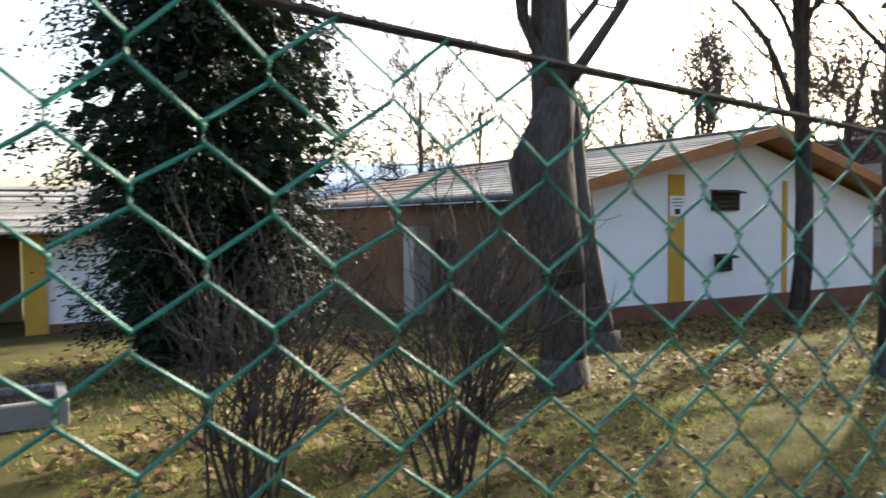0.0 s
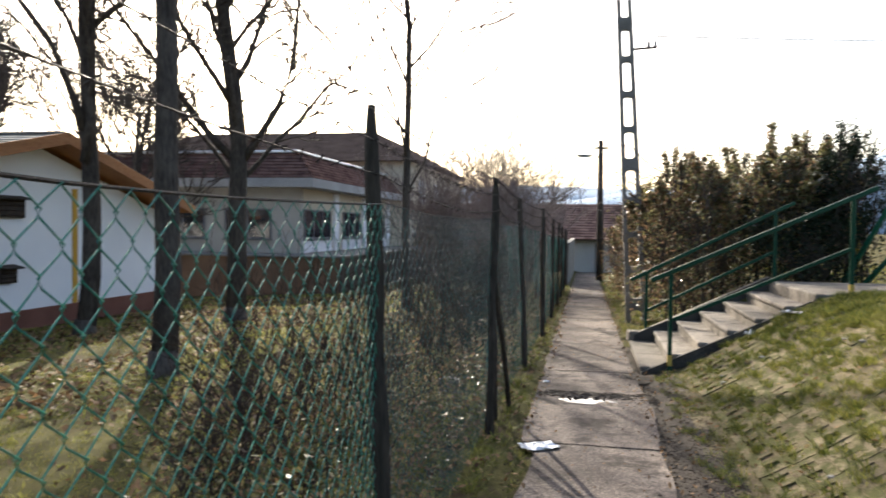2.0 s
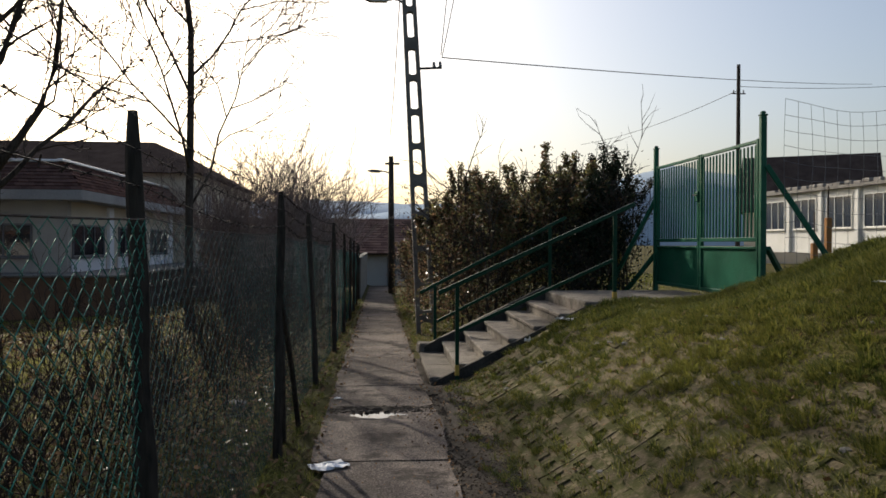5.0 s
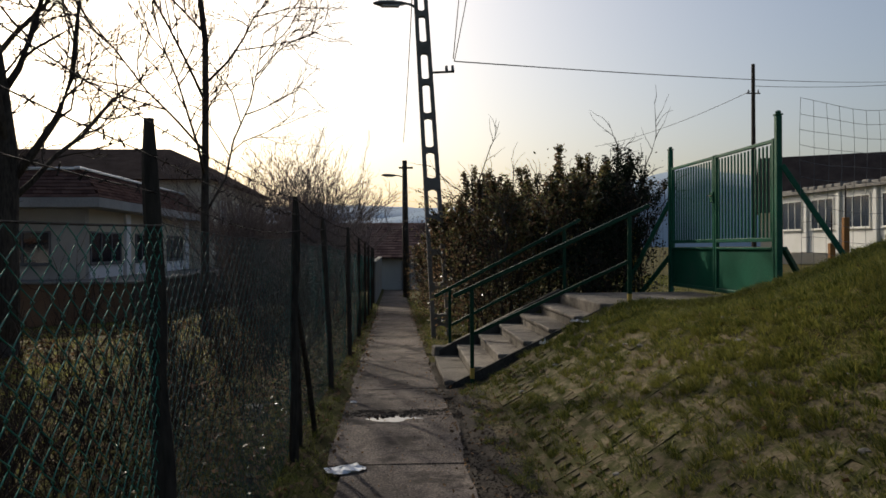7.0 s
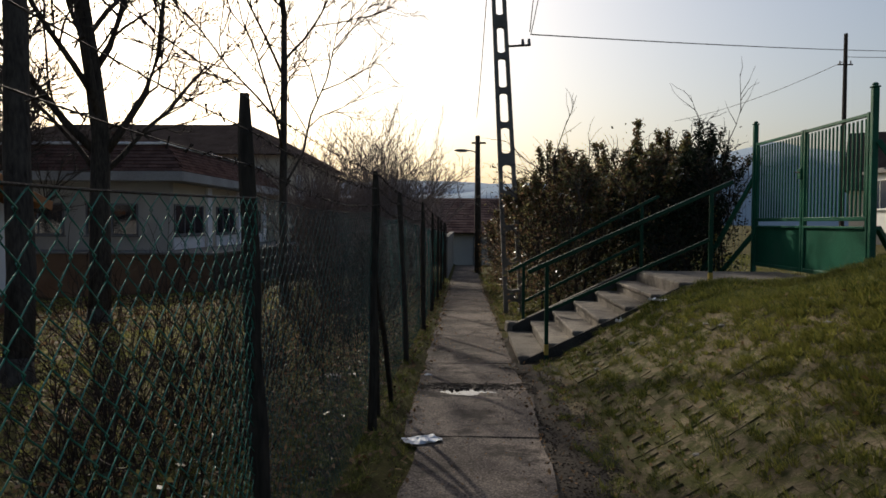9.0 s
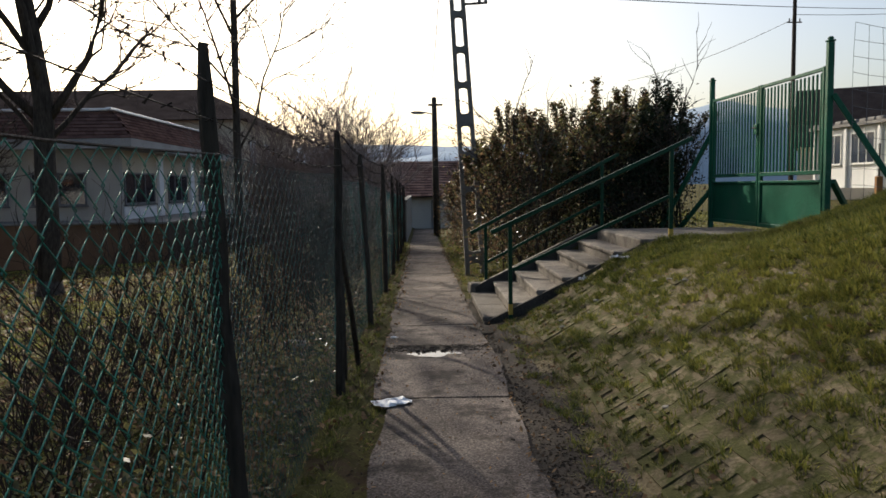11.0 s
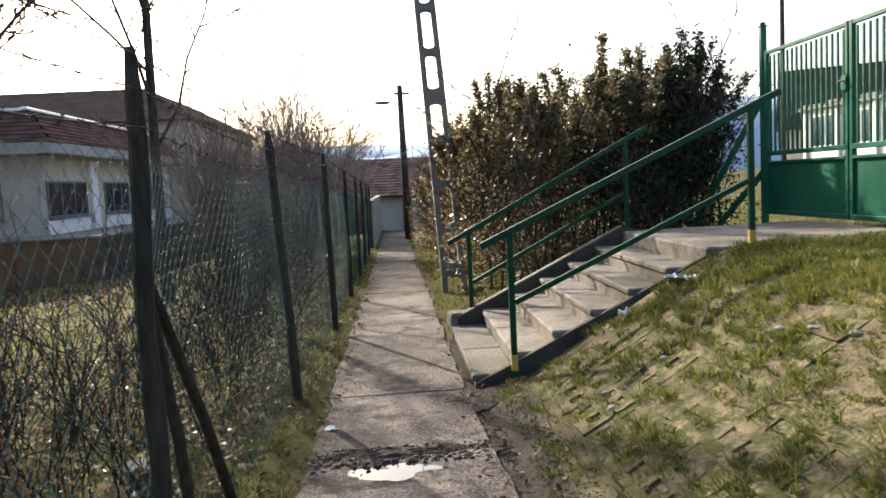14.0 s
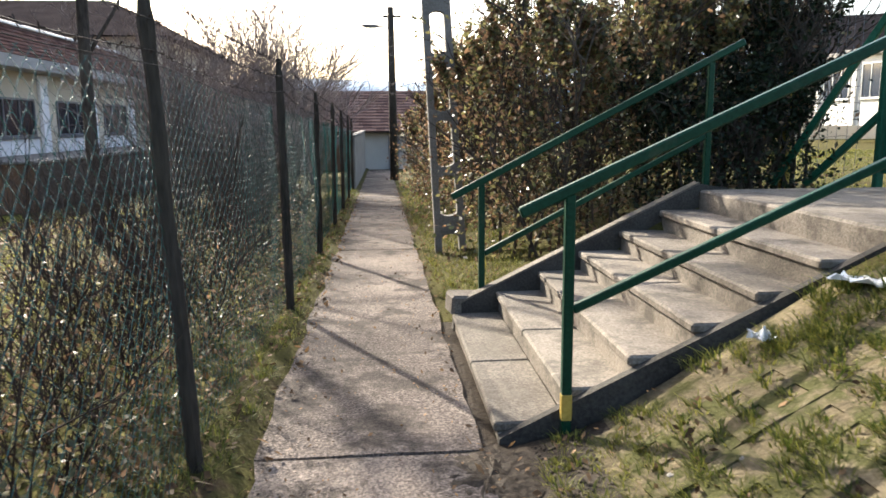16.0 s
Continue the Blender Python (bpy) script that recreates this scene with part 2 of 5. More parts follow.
# ---- geometry helpers ----
class Geo:
    """Gathers vertices and faces for one mesh."""

    def __init__(self):
        self.v, self.f = [], []

    def box(self, c, s, m=None, bevel=0.0):
        """A box round c of size s, turned by m about its middle, with chamfered edges if bevel is given."""
        hx, hy, hz = s[0] / 2, s[1] / 2, s[2] / 2
        b = min(bevel, hx * 0.9, hy * 0.9, hz * 0.9)
        bm = bmesh.new()
        bmesh.ops.create_cube(bm, size=1)
        for q in bm.verts:
            q.co = Vector((q.co.x * s[0], q.co.y * s[1], q.co.z * s[2]))
        if b > 0:
            bmesh.ops.bevel(bm, geom=bm.edges[:], offset=b, segments=1, affect="EDGES")
        base = len(self.v)
        bm.verts.index_update()
        for q in bm.verts:
            p = (m.to_3x3() @ q.co if m else q.co) + Vector(c)
            self.v.append(tuple(p))
        for face in bm.faces:
            self.f.append([base + q.index for q in face.verts])
        bm.free()
        return self

    def tube(self, pts, radii, n=6, cap=True):
        """A tube along points."""
        pts = [Vector(p) for p in pts]
        base = len(self.v)
        for i, p in enumerate(pts):
            d = (pts[min(i + 1, len(pts) - 1)] - pts[max(i - 1, 0)])
            d = d.normalized() if d.length > 1e-9 else Vector((0, 0, 1))
            a = d.cross(Vector((0, 0, 1)) if abs(d.z) < 0.92 else Vector((1, 0, 0))).normalized()
            b = d.cross(a)
            r = radii[i] if isinstance(radii, (list, tuple)) else radii
            for k in range(n):
                w = 2 * math.pi * k / n
                self.v.append(tuple(p + a * (r * math.cos(w)) + b * (r * math.sin(w))))
        for i in range(len(pts) - 1):
            for k in range(n):
                k2 = (k + 1) % n
                self.f.append([base + i * n + k, base + i * n + k2, base + (i + 1) * n + k2, base + (i + 1) * n + k])
        if cap:
            self.f.append([base + k for k in range(n)][::-1])
            self.f.append([base + (len(pts) - 1) * n + k for k in range(n)])
        return self

    def prism(self, outline, axis, a, b):
        """An outline of two coordinates swept along an axis (0, 1 or 2) from a to b."""
        base, n = len(self.v), len(outline)
        for w in (a, b):
            for p in outline:
                q = list(p)
                q.insert(axis, w)
                self.v.append(tuple(q))
        self.f.append([base + k for k in range(n)][::-1])
        self.f.append([base + n + k for k in range(n)])
        for k in range(n):
            k2 = (k + 1) % n
            self.f.append([base + k, base + k2, base + n + k2, base + n + k])
        return self

    def face(self, *pts):
        base = len(self.v)
        self.v.extend(tuple(p) for p in pts)
        self.f.append(list(range(base, base + len(pts))))
        return self

    def mesh(self, name, mat, smooth=False):
        me = bpy.data.meshes.new(name)
        me.from_pydata(self.v, [], self.f)
        me.materials.append(mat)
        if smooth:
            me.shade_smooth()
        me.update()
        bm = bmesh.new()
        bm.from_mesh(me)
        if len(bm.faces) < 60000:
            bmesh.ops.recalc_face_normals(bm, faces=bm.faces[:])
            bm.to_mesh(me)
        bm.free()
        return me


def part(name, geo, mat, parent=None, label="", smooth=False):
    ob = new(name, geo.mesh(name, mat, smooth) if isinstance(geo, Geo) else geo)
    if parent:
        ob.parent = parent
    return tagged(ob, label)


def thing(name, label, category, at=(0, 0, 0), group="", kind=""):
    ob = new(name)
    ob.location = at
    return tagged(ob, label, category, group, kind)


def lerp(a, b, t):
    return a + (b - a) * t


def table(x, pairs):
    return float(np.interp(x, [p[0] for p in pairs], [p[1] for p in pairs]))


def soft_min(a, b, k=0.3):
    h = max(0.0, min(1.0, 0.5 + (b - a) / (2 * k)))
    return lerp(b, a, h) - k * h * (1 - h)


def path_z(y):
    return -0.02 * max(0.0, min(y, 48.0) - 5.0)


def ground_z(x, y):
    """The lie of the land: lawn falling away beside the fence, path, and the bank on the other side."""
    g = path_z(y)
    bumps = 0.03 * noise.noise((x * 0.9, y * 0.9, 0.0)) + 0.012 * noise.noise((x * 4, y * 4, 3.0))
    if x < -0.35:
        return g - 0.05 * min(-0.35 - x, 22.0) + bumps + 0.03
    if x < 0.95:
        return g - 0.03 + (0.5 * bumps if x > 0.75 else 0)
    steep = table(y, [(6.5, 0.64), (8.6, 0.60), (11.3, 0.60), (12.5, 0.33), (30, 0.2)])
    top = table(y, [(-4, 1.66), (2, 1.62), (4.2, 1.5), (5.0, 1.39), (6.0, 1.22), (7.0, 1.04), (7.8, 0.97), (8.7, 0.91), (11.2, 0.8), (16, 0.8), (40, 0.8)])
    top += 0.36 * max(-0.3, min(x - 3.5, 2.0)) * max(0.0, min(1.0, (8.6 - y) / 1.0))
    rise = max(0.0, x - 1.22) * steep
    flat = 0.82 + 0.008 * min(max(x - 5, 0), 60)
    top = lerp(top, flat, max(0.0, min(1.0, (x - 5.2) / 3.0)))
    z = soft_min(rise, top, 0.22) + lerp(g, 0.0, min(1.0, max(0, x - 0.85) / 0.35) * max(0.0, min(1.0, (12.5 - y) / 1.5)))
    if 9.0 < y < 11.0 and x < 5.2:
        z -= 0.14
    if 1.1 < x < 2.9 and y < 8.9:
        bumps *= 0.25
    lumps = 0.035 * noise.noise((x * 2.3, y * 2.3, 12.0)) * min(1.0, max(0.0, x - 2.9)) * max(0.0, min(1.0, 8.6 - y))
    return z - 0.03 + (bumps + lumps) * min(1.0, (x - 0.95) * 3)


SX, SY = math.sin(az), math.cos(az)
# ---- ground ----
def spaced(fine_from, fine_to, step, far):
    mid = list(np.arange(fine_from, fine_to + 1e-6, step))
    out, low, d = [], fine_from, step
    while low > -far:
        d *= 1.28
        low -= d
        out.append(low)
    up, high, d = [], fine_to, step
    while high < far:
        d *= 1.28
        high += d
        up.append(high)
    return out[::-1] + mid + up


def build_ground():
    xs, ys = spaced(-3.0, 5.0, 0.11, 900), spaced(0.5, 13.0, 0.12, 1500)
    v = [(x, y, ground_z(x, y)) for y in ys for x in xs]
    n = len(xs)
    f = [(j * n + i, j * n + i + 1, (j + 1) * n + i + 1, (j + 1) * n + i) for j in range(len(ys) - 1) for i in range(n - 1)]
    me = bpy.data.meshes.new("ground")
    me.from_pydata(v, [], f)
    me.materials.append(M_GROUND)
    me.materials.append(M_MUD)
    me.materials.append(M_SAND)
    for p in me.polygons:
        c = p.center
        edge = 0.12 * noise.noise((c.x * 3, c.y * 3, 7))
        if 0.6 < c.x < 1.14 + 1.5 * edge and 0 < c.y < 11.3:
            p.material_index = 1
        elif 1.14 + 1.5 * edge < c.x < 2.7 + 4 * edge and -4 < c.y < 8.95:
            p.material_index = 2
    me.shade_smooth()
    return tagged(new("ground", me), "winter lawn and grassy bank with bare soil and leaves", "ground", kind="structure")


build_ground()


# ---- stairs up the bank ----
STEP_X = [0.80, 1.12, 1.43, 1.73, 2.03, 2.33, 2.63]
STEP_Z = [-0.02, 0.135, 0.28, 0.425, 0.57, 0.715, 0.86]
Y0, Y1 = 8.99, 11.05


def build_stairs():
    st = thing("concrete_steps", "weathered concrete steps climbing the grassy bank", "steps")
    for i in range(6):
        x0, x1 = STEP_X[i], STEP_X[i + 1]
        low = STEP_Z[i] - (0.25 if i == 0 else 0.155)
        g = Geo().box(((x0 + x1) / 2 + 0.035, (Y0 + Y1) / 2, (STEP_Z[i] - 0.05 + low) / 2), (x1 - x0 + 0.03, Y1 - Y0, STEP_Z[i] - 0.05 - low), bevel=0.008)
        part("riser", g, M_STAIR, st)
        mid = 9.9 + 0.1 * (i % 3)
        for a, b in ((Y0, mid - 0.006), (mid + 0.006, Y1)):
            t = Geo().box(((x0 + x1) / 2 + 0.015, (a + b) / 2, STEP_Z[i] - 0.025), (x1 - x0 + 0.03, b - a, 0.05), pose(0, 0, 0, random.uniform(-0.25, 0.25), random.uniform(-0.6, 0.2), 0), bevel=0.011)
            part("tread", t, M_STAIR, st)
    lane = Geo().box(((2.63 + 4.62) / 2, 10.0, 0.86 - 0.09), (1.99, 2.14, 0.18), bevel=0.015)
    part("landing", lane, M_STAIR, st, "cracked concrete landing before the gate")
    for y, w, lift in ((Y0 - 0.0255, 0.05, -0.05), (Y1 + 0.05, 0.10, 0.06)):
        # sloped side beams: shade of their faces is in the dark colour, tops unshaded
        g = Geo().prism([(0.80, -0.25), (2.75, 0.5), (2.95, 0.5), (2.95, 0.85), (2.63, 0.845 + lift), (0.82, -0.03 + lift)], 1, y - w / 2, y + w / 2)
        part("side_beam", g, M_SHADEBEAM, st, "concrete side beam, coloured dark for its shaded side")
        d = Vector((1.81, 0, 0.875))
        if lift > 0:
            part("beam_top", Geo().box((1.725, y, 0.4145 + lift), (d.length, w + 0.006, 0.016), pose(0, 0, 0, 0, -math.degrees(math.atan2(d.z, d.x)), 0), bevel=0.004), M_STAIR, st, "concrete top of the side beam, left unshaded")
    part("edge_block", Geo().box((0.93, 11.18, 0.02), (0.30, 0.24, 0.16), pose(0, 0, 0, 0, 3, 8), bevel=0.02), M_STAIR, st)
    return st


build_stairs()


def build_handrail(y, x1, z1, x2, z2, label):
    """A two-bar handrail: bottom post at x1, top post at x2."""
    hr = thing("handrail", label, "handrail", group="handrails of the steps")
    h = 1.045
    slope = (z2 - z1) / (x2 - x1)
    up = lambda x, k: z1 + (x - x1) * slope + k
    for x, z in ((x1, z1), (x2, z2)):
        p = part("post", Geo().box((x, y, z + h / 2 - 0.12), (0.045, 0.045, h + 0.2), bevel=0.006), M_GREEN, hr)
        part("base_paint", Geo().box((x, y, z + 0.055), (0.049, 0.049, 0.13), bevel=0.006), M_YELLOW, p, "yellow painted foot")
    ang = math.degrees(math.atan(slope))
    a, b = x1 - 0.22, x2 + 0.24
    part("top_rail", Geo().box(((a + b) / 2, y, up((a + b) / 2, h)), ((b - a) / math.cos(radians(ang)), 0.05, 0.05), pose(0, 0, 0, 0, -ang, 0), bevel=0.008), M_GREEN, hr)
    a, b = x1 + 0.022, x2 - 0.022
    part("lower_rail", Geo().box(((a + b) / 2, y, up((a + b) / 2, 0.5)), ((b - a) / math.cos(radians(ang)), 0.04, 0.04), pose(0, 0, 0, 0, -ang, 0), bevel=0.006), M_GREEN, hr)
    return hr


build_handrail(8.915, 1.12, 0.02, 2.98, 0.86, "green painted steel handrail beside the steps")
build_handrail(11.16, 1.03, -0.11, 2.72, 0.76, "worn green steel handrail by the hedge")


# ---- gate at the head of the steps ----
GX, GY0, GY1, GZ = 4.62, 8.60, 11.95, 0.84


def build_gate():
    gt = thing("metal_gate", "green steel double gate with barred top, closed", "gate")
    for y, top in ((GY0, 3.02), (GY1, 3.05)):
        p = part("post", Geo().box((GX, y, (0.5 + top) / 2), (0.068, 0.068, top - 0.5), bevel=0.008), M_GATE, gt)
        cap = Geo()
        cap.box((GX, y, top + 0.012), (0.085, 0.085, 0.02), bevel=0.006)
        cap.box((GX, y, top + 0.04), (0.06, 0.06, 0.035), bevel=0.015)
        part("cap", cap, M_GATE, p)
    mid = (GY0 + GY1) / 2
    for a, b in ((GY0 + 0.07, mid - 0.012), (mid + 0.012, GY1 - 0.07)):
        leaf = part("leaf", Geo().box((GX, (a + b) / 2, 2.745), (0.04, b - a, 0.04), bevel=0.005), M_GATE, gt)
        for z in (1.60, 0.93):
            part("crossbar", Geo().box((GX, (a + b) / 2, z), (0.045, b - a, 0.05), bevel=0.005), M_GATE, leaf)
        for y in (a + 0.024, b - 0.024):
            part("stile", Geo().box((GX, y, 1.838), (0.048, 0.048, 1.866), bevel=0.005), M_GATE, leaf)
        part("sheet", Geo().box((GX + 0.004, (a + b) / 2, 1.22), (0.006, b - a - 0.09, 0.56)), M_GATE, leaf, "solid green sheet with dull scratches")
        part("sheet_edge", Geo().box((GX - 0.012, (a + b) / 2, 1.50), (0.035, b - a - 0.1, 0.03), bevel=0.004), M_GATE, leaf)
        n = 16
        bar = Geo().box((0, 0, 0), (0.02, 0.026, 1.08), bevel=0.003).mesh("bar", M_GATE)
        for k in range(n):
            ob = new("bar", bar)
            ob.location = (GX, a + 0.05 + (b - a - 0.1) * (k + 0.5) / n, 2.165)
            ob.parent = leaf
    lock = Geo().box((GX - 0.03, mid + 0.05, 2.2), (0.03, 0.09, 0.14), bevel=0.006)
    part("lock", lock, M_GATE, gt, "green painted lock box")
    part("handle", Geo().tube([(GX - 0.045, mid + 0.05, 2.22), (GX - 0.09, mid + 0.05, 2.22), (GX - 0.09, mid - 0.07, 2.21)], 0.009, 6), M_STEEL, gt)
    for (p, q) in (((GX + 0.03, GY0 - 0.03, 2.45), (GX + 0.85, GY0 - 0.42, 0.95)), ((GX + 0.03, GY1 + 0.03, 2.3), (GX - 0.55, GY1 + 0.75, 0.75)), ((GX + 0.1, GY1 + 0.03, 1.5), (GX - 0.25, GY1 + 0.7, 0.75)), ((GX + 0.06, GY0, 1.5), (GX + 0.75, GY0 + 0.5, 0.75))):
        d = Vector(q) - Vector(p)
        m = d.to_track_quat("Z", "Y").to_matrix().to_4x4()
        part("brace", Geo().box((Vector(p) + Vector(q)) / 2, (0.06, 0.06, d.length), m, bevel=0.006), M_GATE, gt)
    return gt


build_gate()


# ---- chain-link fence beside the path ----
POSTS = [(-0.50, -0.593), (-0.475, 2.72), (-0.50, 5.68), (-0.46, 8.64), (-0.44, 11.63), (-0.44, 14.6), (-0.44, 17.5), (-0.45, 20.4), (-0.46, 23.2), (-0.47, 26.0)]


def chainlink(length, height, cell=0.0868, r=0.0017, n=4, seed=1):
    """Interwoven zigzag wires of one bay, in y and z, standing on z = 0; every wire hooks round its neighbours."""
    rnd = random.Random(seed)
    g = Geo()
    half = cell / 2
    cols, rows = int(length / half), round(height / 0.0425)
    rise = height / rows
    sag = lambda y, z: 0.025 * math.sin(math.pi * y / length) * (0.3 + 0.7 * z / height) + (0.02 if seed > 1 else 0.004) * noise.noise((y * 1.3, z * 1.3, seed))
    bulge = lambda y, z: (0.05 if seed < 3 else 0.09) * noise.noise((y * 0.9, z * 0.9, seed + 5.5)) * min(1, 3 * z / height)
    for c in range(0, cols + 1):
        pts = []
        for k in range(rows + 1):
            y = (c + ((k + c) % 2)) * half
            z = k * rise
            w = (0.003 if seed == 1 else 0.005) * (1 if (k + c) % 2 else -1)
            jy, jz = rnd.gauss(0, 0.0012), rnd.gauss(0, 0.0012)
            yy, zz = min(max(y, 0), length) + jy, z + jz - sag(y, z)
            if seed <= 5 and 0 < k < rows:
                for e in ((-0.006, 0.006) if seed == 1 else (-0.0013, 0.0013)):
                    pts.append((bulge(y, z) + w * (1 if e > 0 else -1), yy, zz + e))
            else:
                pts.append((bulge(y, z) + w, yy, zz))
        g.tube(pts, r, n, cap=False)
    return g


def build_fence():
    fence = thing("chain_link_fence", "green chain-link fence on old dark posts with barbed wire", "fence")
    heights = [2.1, 1.93, 1.9, 1.9, 1.95, 1.9, 1.9, 1.9, 1.9, 1.9]
    leans = [(0.0, 0.0), (-0.09, 0.02), (0.02, 0.03), (-0.10, 0.02), (-0.02, 0.0), (0, 0.02), (0.01, -0.02), (0, 0), (0.02, 0), (0, 0)]
    tops = []
    for i, ((x, y), h, (lx, ly)) in enumerate(zip(POSTS, heights, leans)):
        z = ground_z(x, y)
        pts, rad = [], []
        for k in range(17):
            t = k / 16
            wob = 0.013
            pts.append((x + lx * t + wob * noise.noise((i, t * 4, 1)), y + ly * t + wob * noise.noise((i, t * 4, 2)), z - 0.3 + (h + 0.3) * t))
            rad.append(0.037 * (1 - 0.25 * t) * (1 + 0.4 * noise.noise((i, t * 9, 3))) if k < 16 else 0.016)
        part("post", Geo().tube(pts, rad, 7), M_POST, fence)
        tops.append(Vector(pts[-1]))
    brace_at = POSTS[2]
    for dy, dx in ((0.45, 0.04), (0.85, 0.12)):
        p, q = Vector((brace_at[0], brace_at[1] + 0.03, 1.25)), Vector((brace_at[0] + dx - 0.05, brace_at[1] + dy, -0.05))
        part("brace", Geo().tube([p, (p + q) / 2 + Vector((0.01, 0, 0.02)), q], [0.018, 0.021, 0.022], 7), M_POST, fence)
    for i in range(len(POSTS) - 1):
        (xa, ya), (xb, yb) = POSTS[i], POSTS[i + 1]
        za, zb = ground_z(xa, ya) + 0.04, ground_z(xb, yb) + 0.04
        length = math.hypot(xb - xa, yb - ya)
        near = i < 5
        height = 1.61 if i == 0 else 1.56
        if i == 0:
            za = zb = -0.003
        g = chainlink(length, height, 0.0868, 0.0016 if i == 0 else (0.00105 if near else 0.0015), 5 if i == 0 else 3, i + 1)
        d = [(xb - xa) / length, (yb - ya) / length, (zb - za) / length]
        lx, ly = leans[i + 1] if i == 2 else (0, 0)
        off = lambda s: lerp(0.03, -0.04, min(1.0, s / length)) if i == 0 else -0.04
        tip = lambda s, z: 0.10 * max(0.0, 1 - s / 1.45) * z / height if i == 0 else 0.0
        g.v = [(xa + p[1] * d[0] + p[0] + off(p[1]) + lx * p[1] / length * p[2] / 1.9, ya + p[1] * d[1], za + p[1] * d[2] + p[2] + tip(p[1], p[2])) for p in g.v]
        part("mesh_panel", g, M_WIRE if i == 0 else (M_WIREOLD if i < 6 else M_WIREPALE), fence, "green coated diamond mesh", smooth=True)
        # tension wires
        for zt, sagged, rr in ((height, 0.05, 0.0036 if i == 0 else 0.002),):
            pts = []
            for k in range(13):
                t = k / 12
                y = t * length
                sg = 0.025 * math.sin(math.pi * t) * (0.3 + 0.7 * zt / height) + (0.02 if i else 0.004) * noise.noise((y * 1.3, zt * 1.3, i + 1))
                pts.append((xa + (xb - xa) * t + off(y) + 0.05 * noise.noise((y * 0.9, zt * 0.9, i + 6.5)), ya + (yb - ya) * t, lerp(za, zb, t) + zt - sg + tip(y, zt)))
            part("tension_wire", Geo().tube(pts, rr, 6), M_STEEL, fence, "dark tension wire")
        # barbed strands
        for s, drop in enumerate((0.03, 0.13, 0.24)):
            g = Geo()
            pts = []
            n = 24
            for k in range(n + 1):
                t = k / n
                p = tops[i].lerp(tops[i + 1], t)
                pts.append((p.x + 0.03, p.y, p.z - drop - 0.02 * (s + 1) * math.sin(math.pi * t)))
            g.tube(pts, 0.0022, 4)
            for k in range(n):
                q = Vector(pts[k]).lerp(Vector(pts[k + 1]), 0.5)
                for a in range(2):
                    dd = Vector((random.uniform(-1, 1), random.uniform(-0.4, 0.4), random.uniform(-1, 1))).normalized() * 0.016
                    g.tube([q - dd, q + dd], 0.0022, 3)
            part("barbed_wire", g, M_STEEL, fence, "rusty barbed wire strand")
    return fence


build_fence()

wall_g = Geo()
wall_g.box((-0.48, 33.0, 0.15), (0.16, 13.6, 1.7), bevel=0.02)
wall_g.box((-0.48, 33.0, 1.03), (0.22, 13.7, 0.07), bevel=0.02)
tagged(part("wall_boundary", wall_g, M_CONC), "grey concrete boundary wall with a coping", "wall", kind="structure")


# ---- the path, slab by slab ----
def build_path():
    path = tagged(new("path"), "worn concrete footpath in large cast slabs", "path", kind="structure")
    ys = [-4.0, -0.6, 2.55, 5.62, 7.48, 8.8, 11.9, 15.0, 18.0, 21.0, 24.0, 27.0, 30.0, 33.0, 36.0, 39.5]
    for i in range(len(ys) - 1):
        a, b = ys[i] + 0.012, ys[i + 1] - 0.012
        nx, ny = (9, max(4, int((b - a) / 0.18))) if i != 3 else (26, int((b - a) / 0.045))
        g = Geo()
        top = {}
        left0, right0 = -0.27, 0.72
        for j in range(ny + 1):
            y = lerp(a, b, j / ny)
            le = left0 + 0.05 * noise.noise((y * 1.7, 0, 4)) + 0.02 * noise.noise((y * 9, 0, 4)) + (0.12 * max(0, 1 - abs(y - 5.2) / 3) if y < 5.6 else 0)
            ri = right0 + 0.03 * noise.noise((y * 1.7, 5, 4)) + 0.015 * noise.noise((y * 9, 3, 4)) + 0.06 * max(0, 1 - abs(y - 7) / 1.5)
            for k in range(nx + 1):
                x = lerp(le, ri, k / nx)
                z = path_z(y) + (0.008 if i != 3 else 0.003) * noise.noise((x * 2, y * 2, i)) + 0.004 * (i % 2)
                if i == 3:
                    dip = math.exp(-((x - 0.2) / 0.3) ** 2 - ((y - 7.21) / 0.14) ** 2)
                    z -= dip * (0.022 + 0.022 * noise.noise((x * 7, y * 9, 2.0)))
                top[j, k] = len(g.v)
                g.v.append((x, y, z))
        for j in range(ny):
            for k in range(nx):
                g.f.append([top[j, k], top[j, k + 1], top[j + 1, k + 1], top[j + 1, k]])
        rim = [top[0, k] for k in range(nx + 1)] + [top[j, nx] for j in range(1, ny + 1)] + [top[ny, k] for k in range(nx - 1, -1, -1)] + [top[j, 0] for j in range(ny - 1, 0, -1)]
        base = len(g.v)
        for r in rim:
            p = g.v[r]
            g.v.append((p[0], p[1], p[2] - 0.09))
        for q in range(len(rim)):
            q2 = (q + 1) % len(rim)
            g.f.append([rim[q], base + q, base + q2, rim[q2]])
        part("slab", g, M_PATH, path)
    return path


build_path()


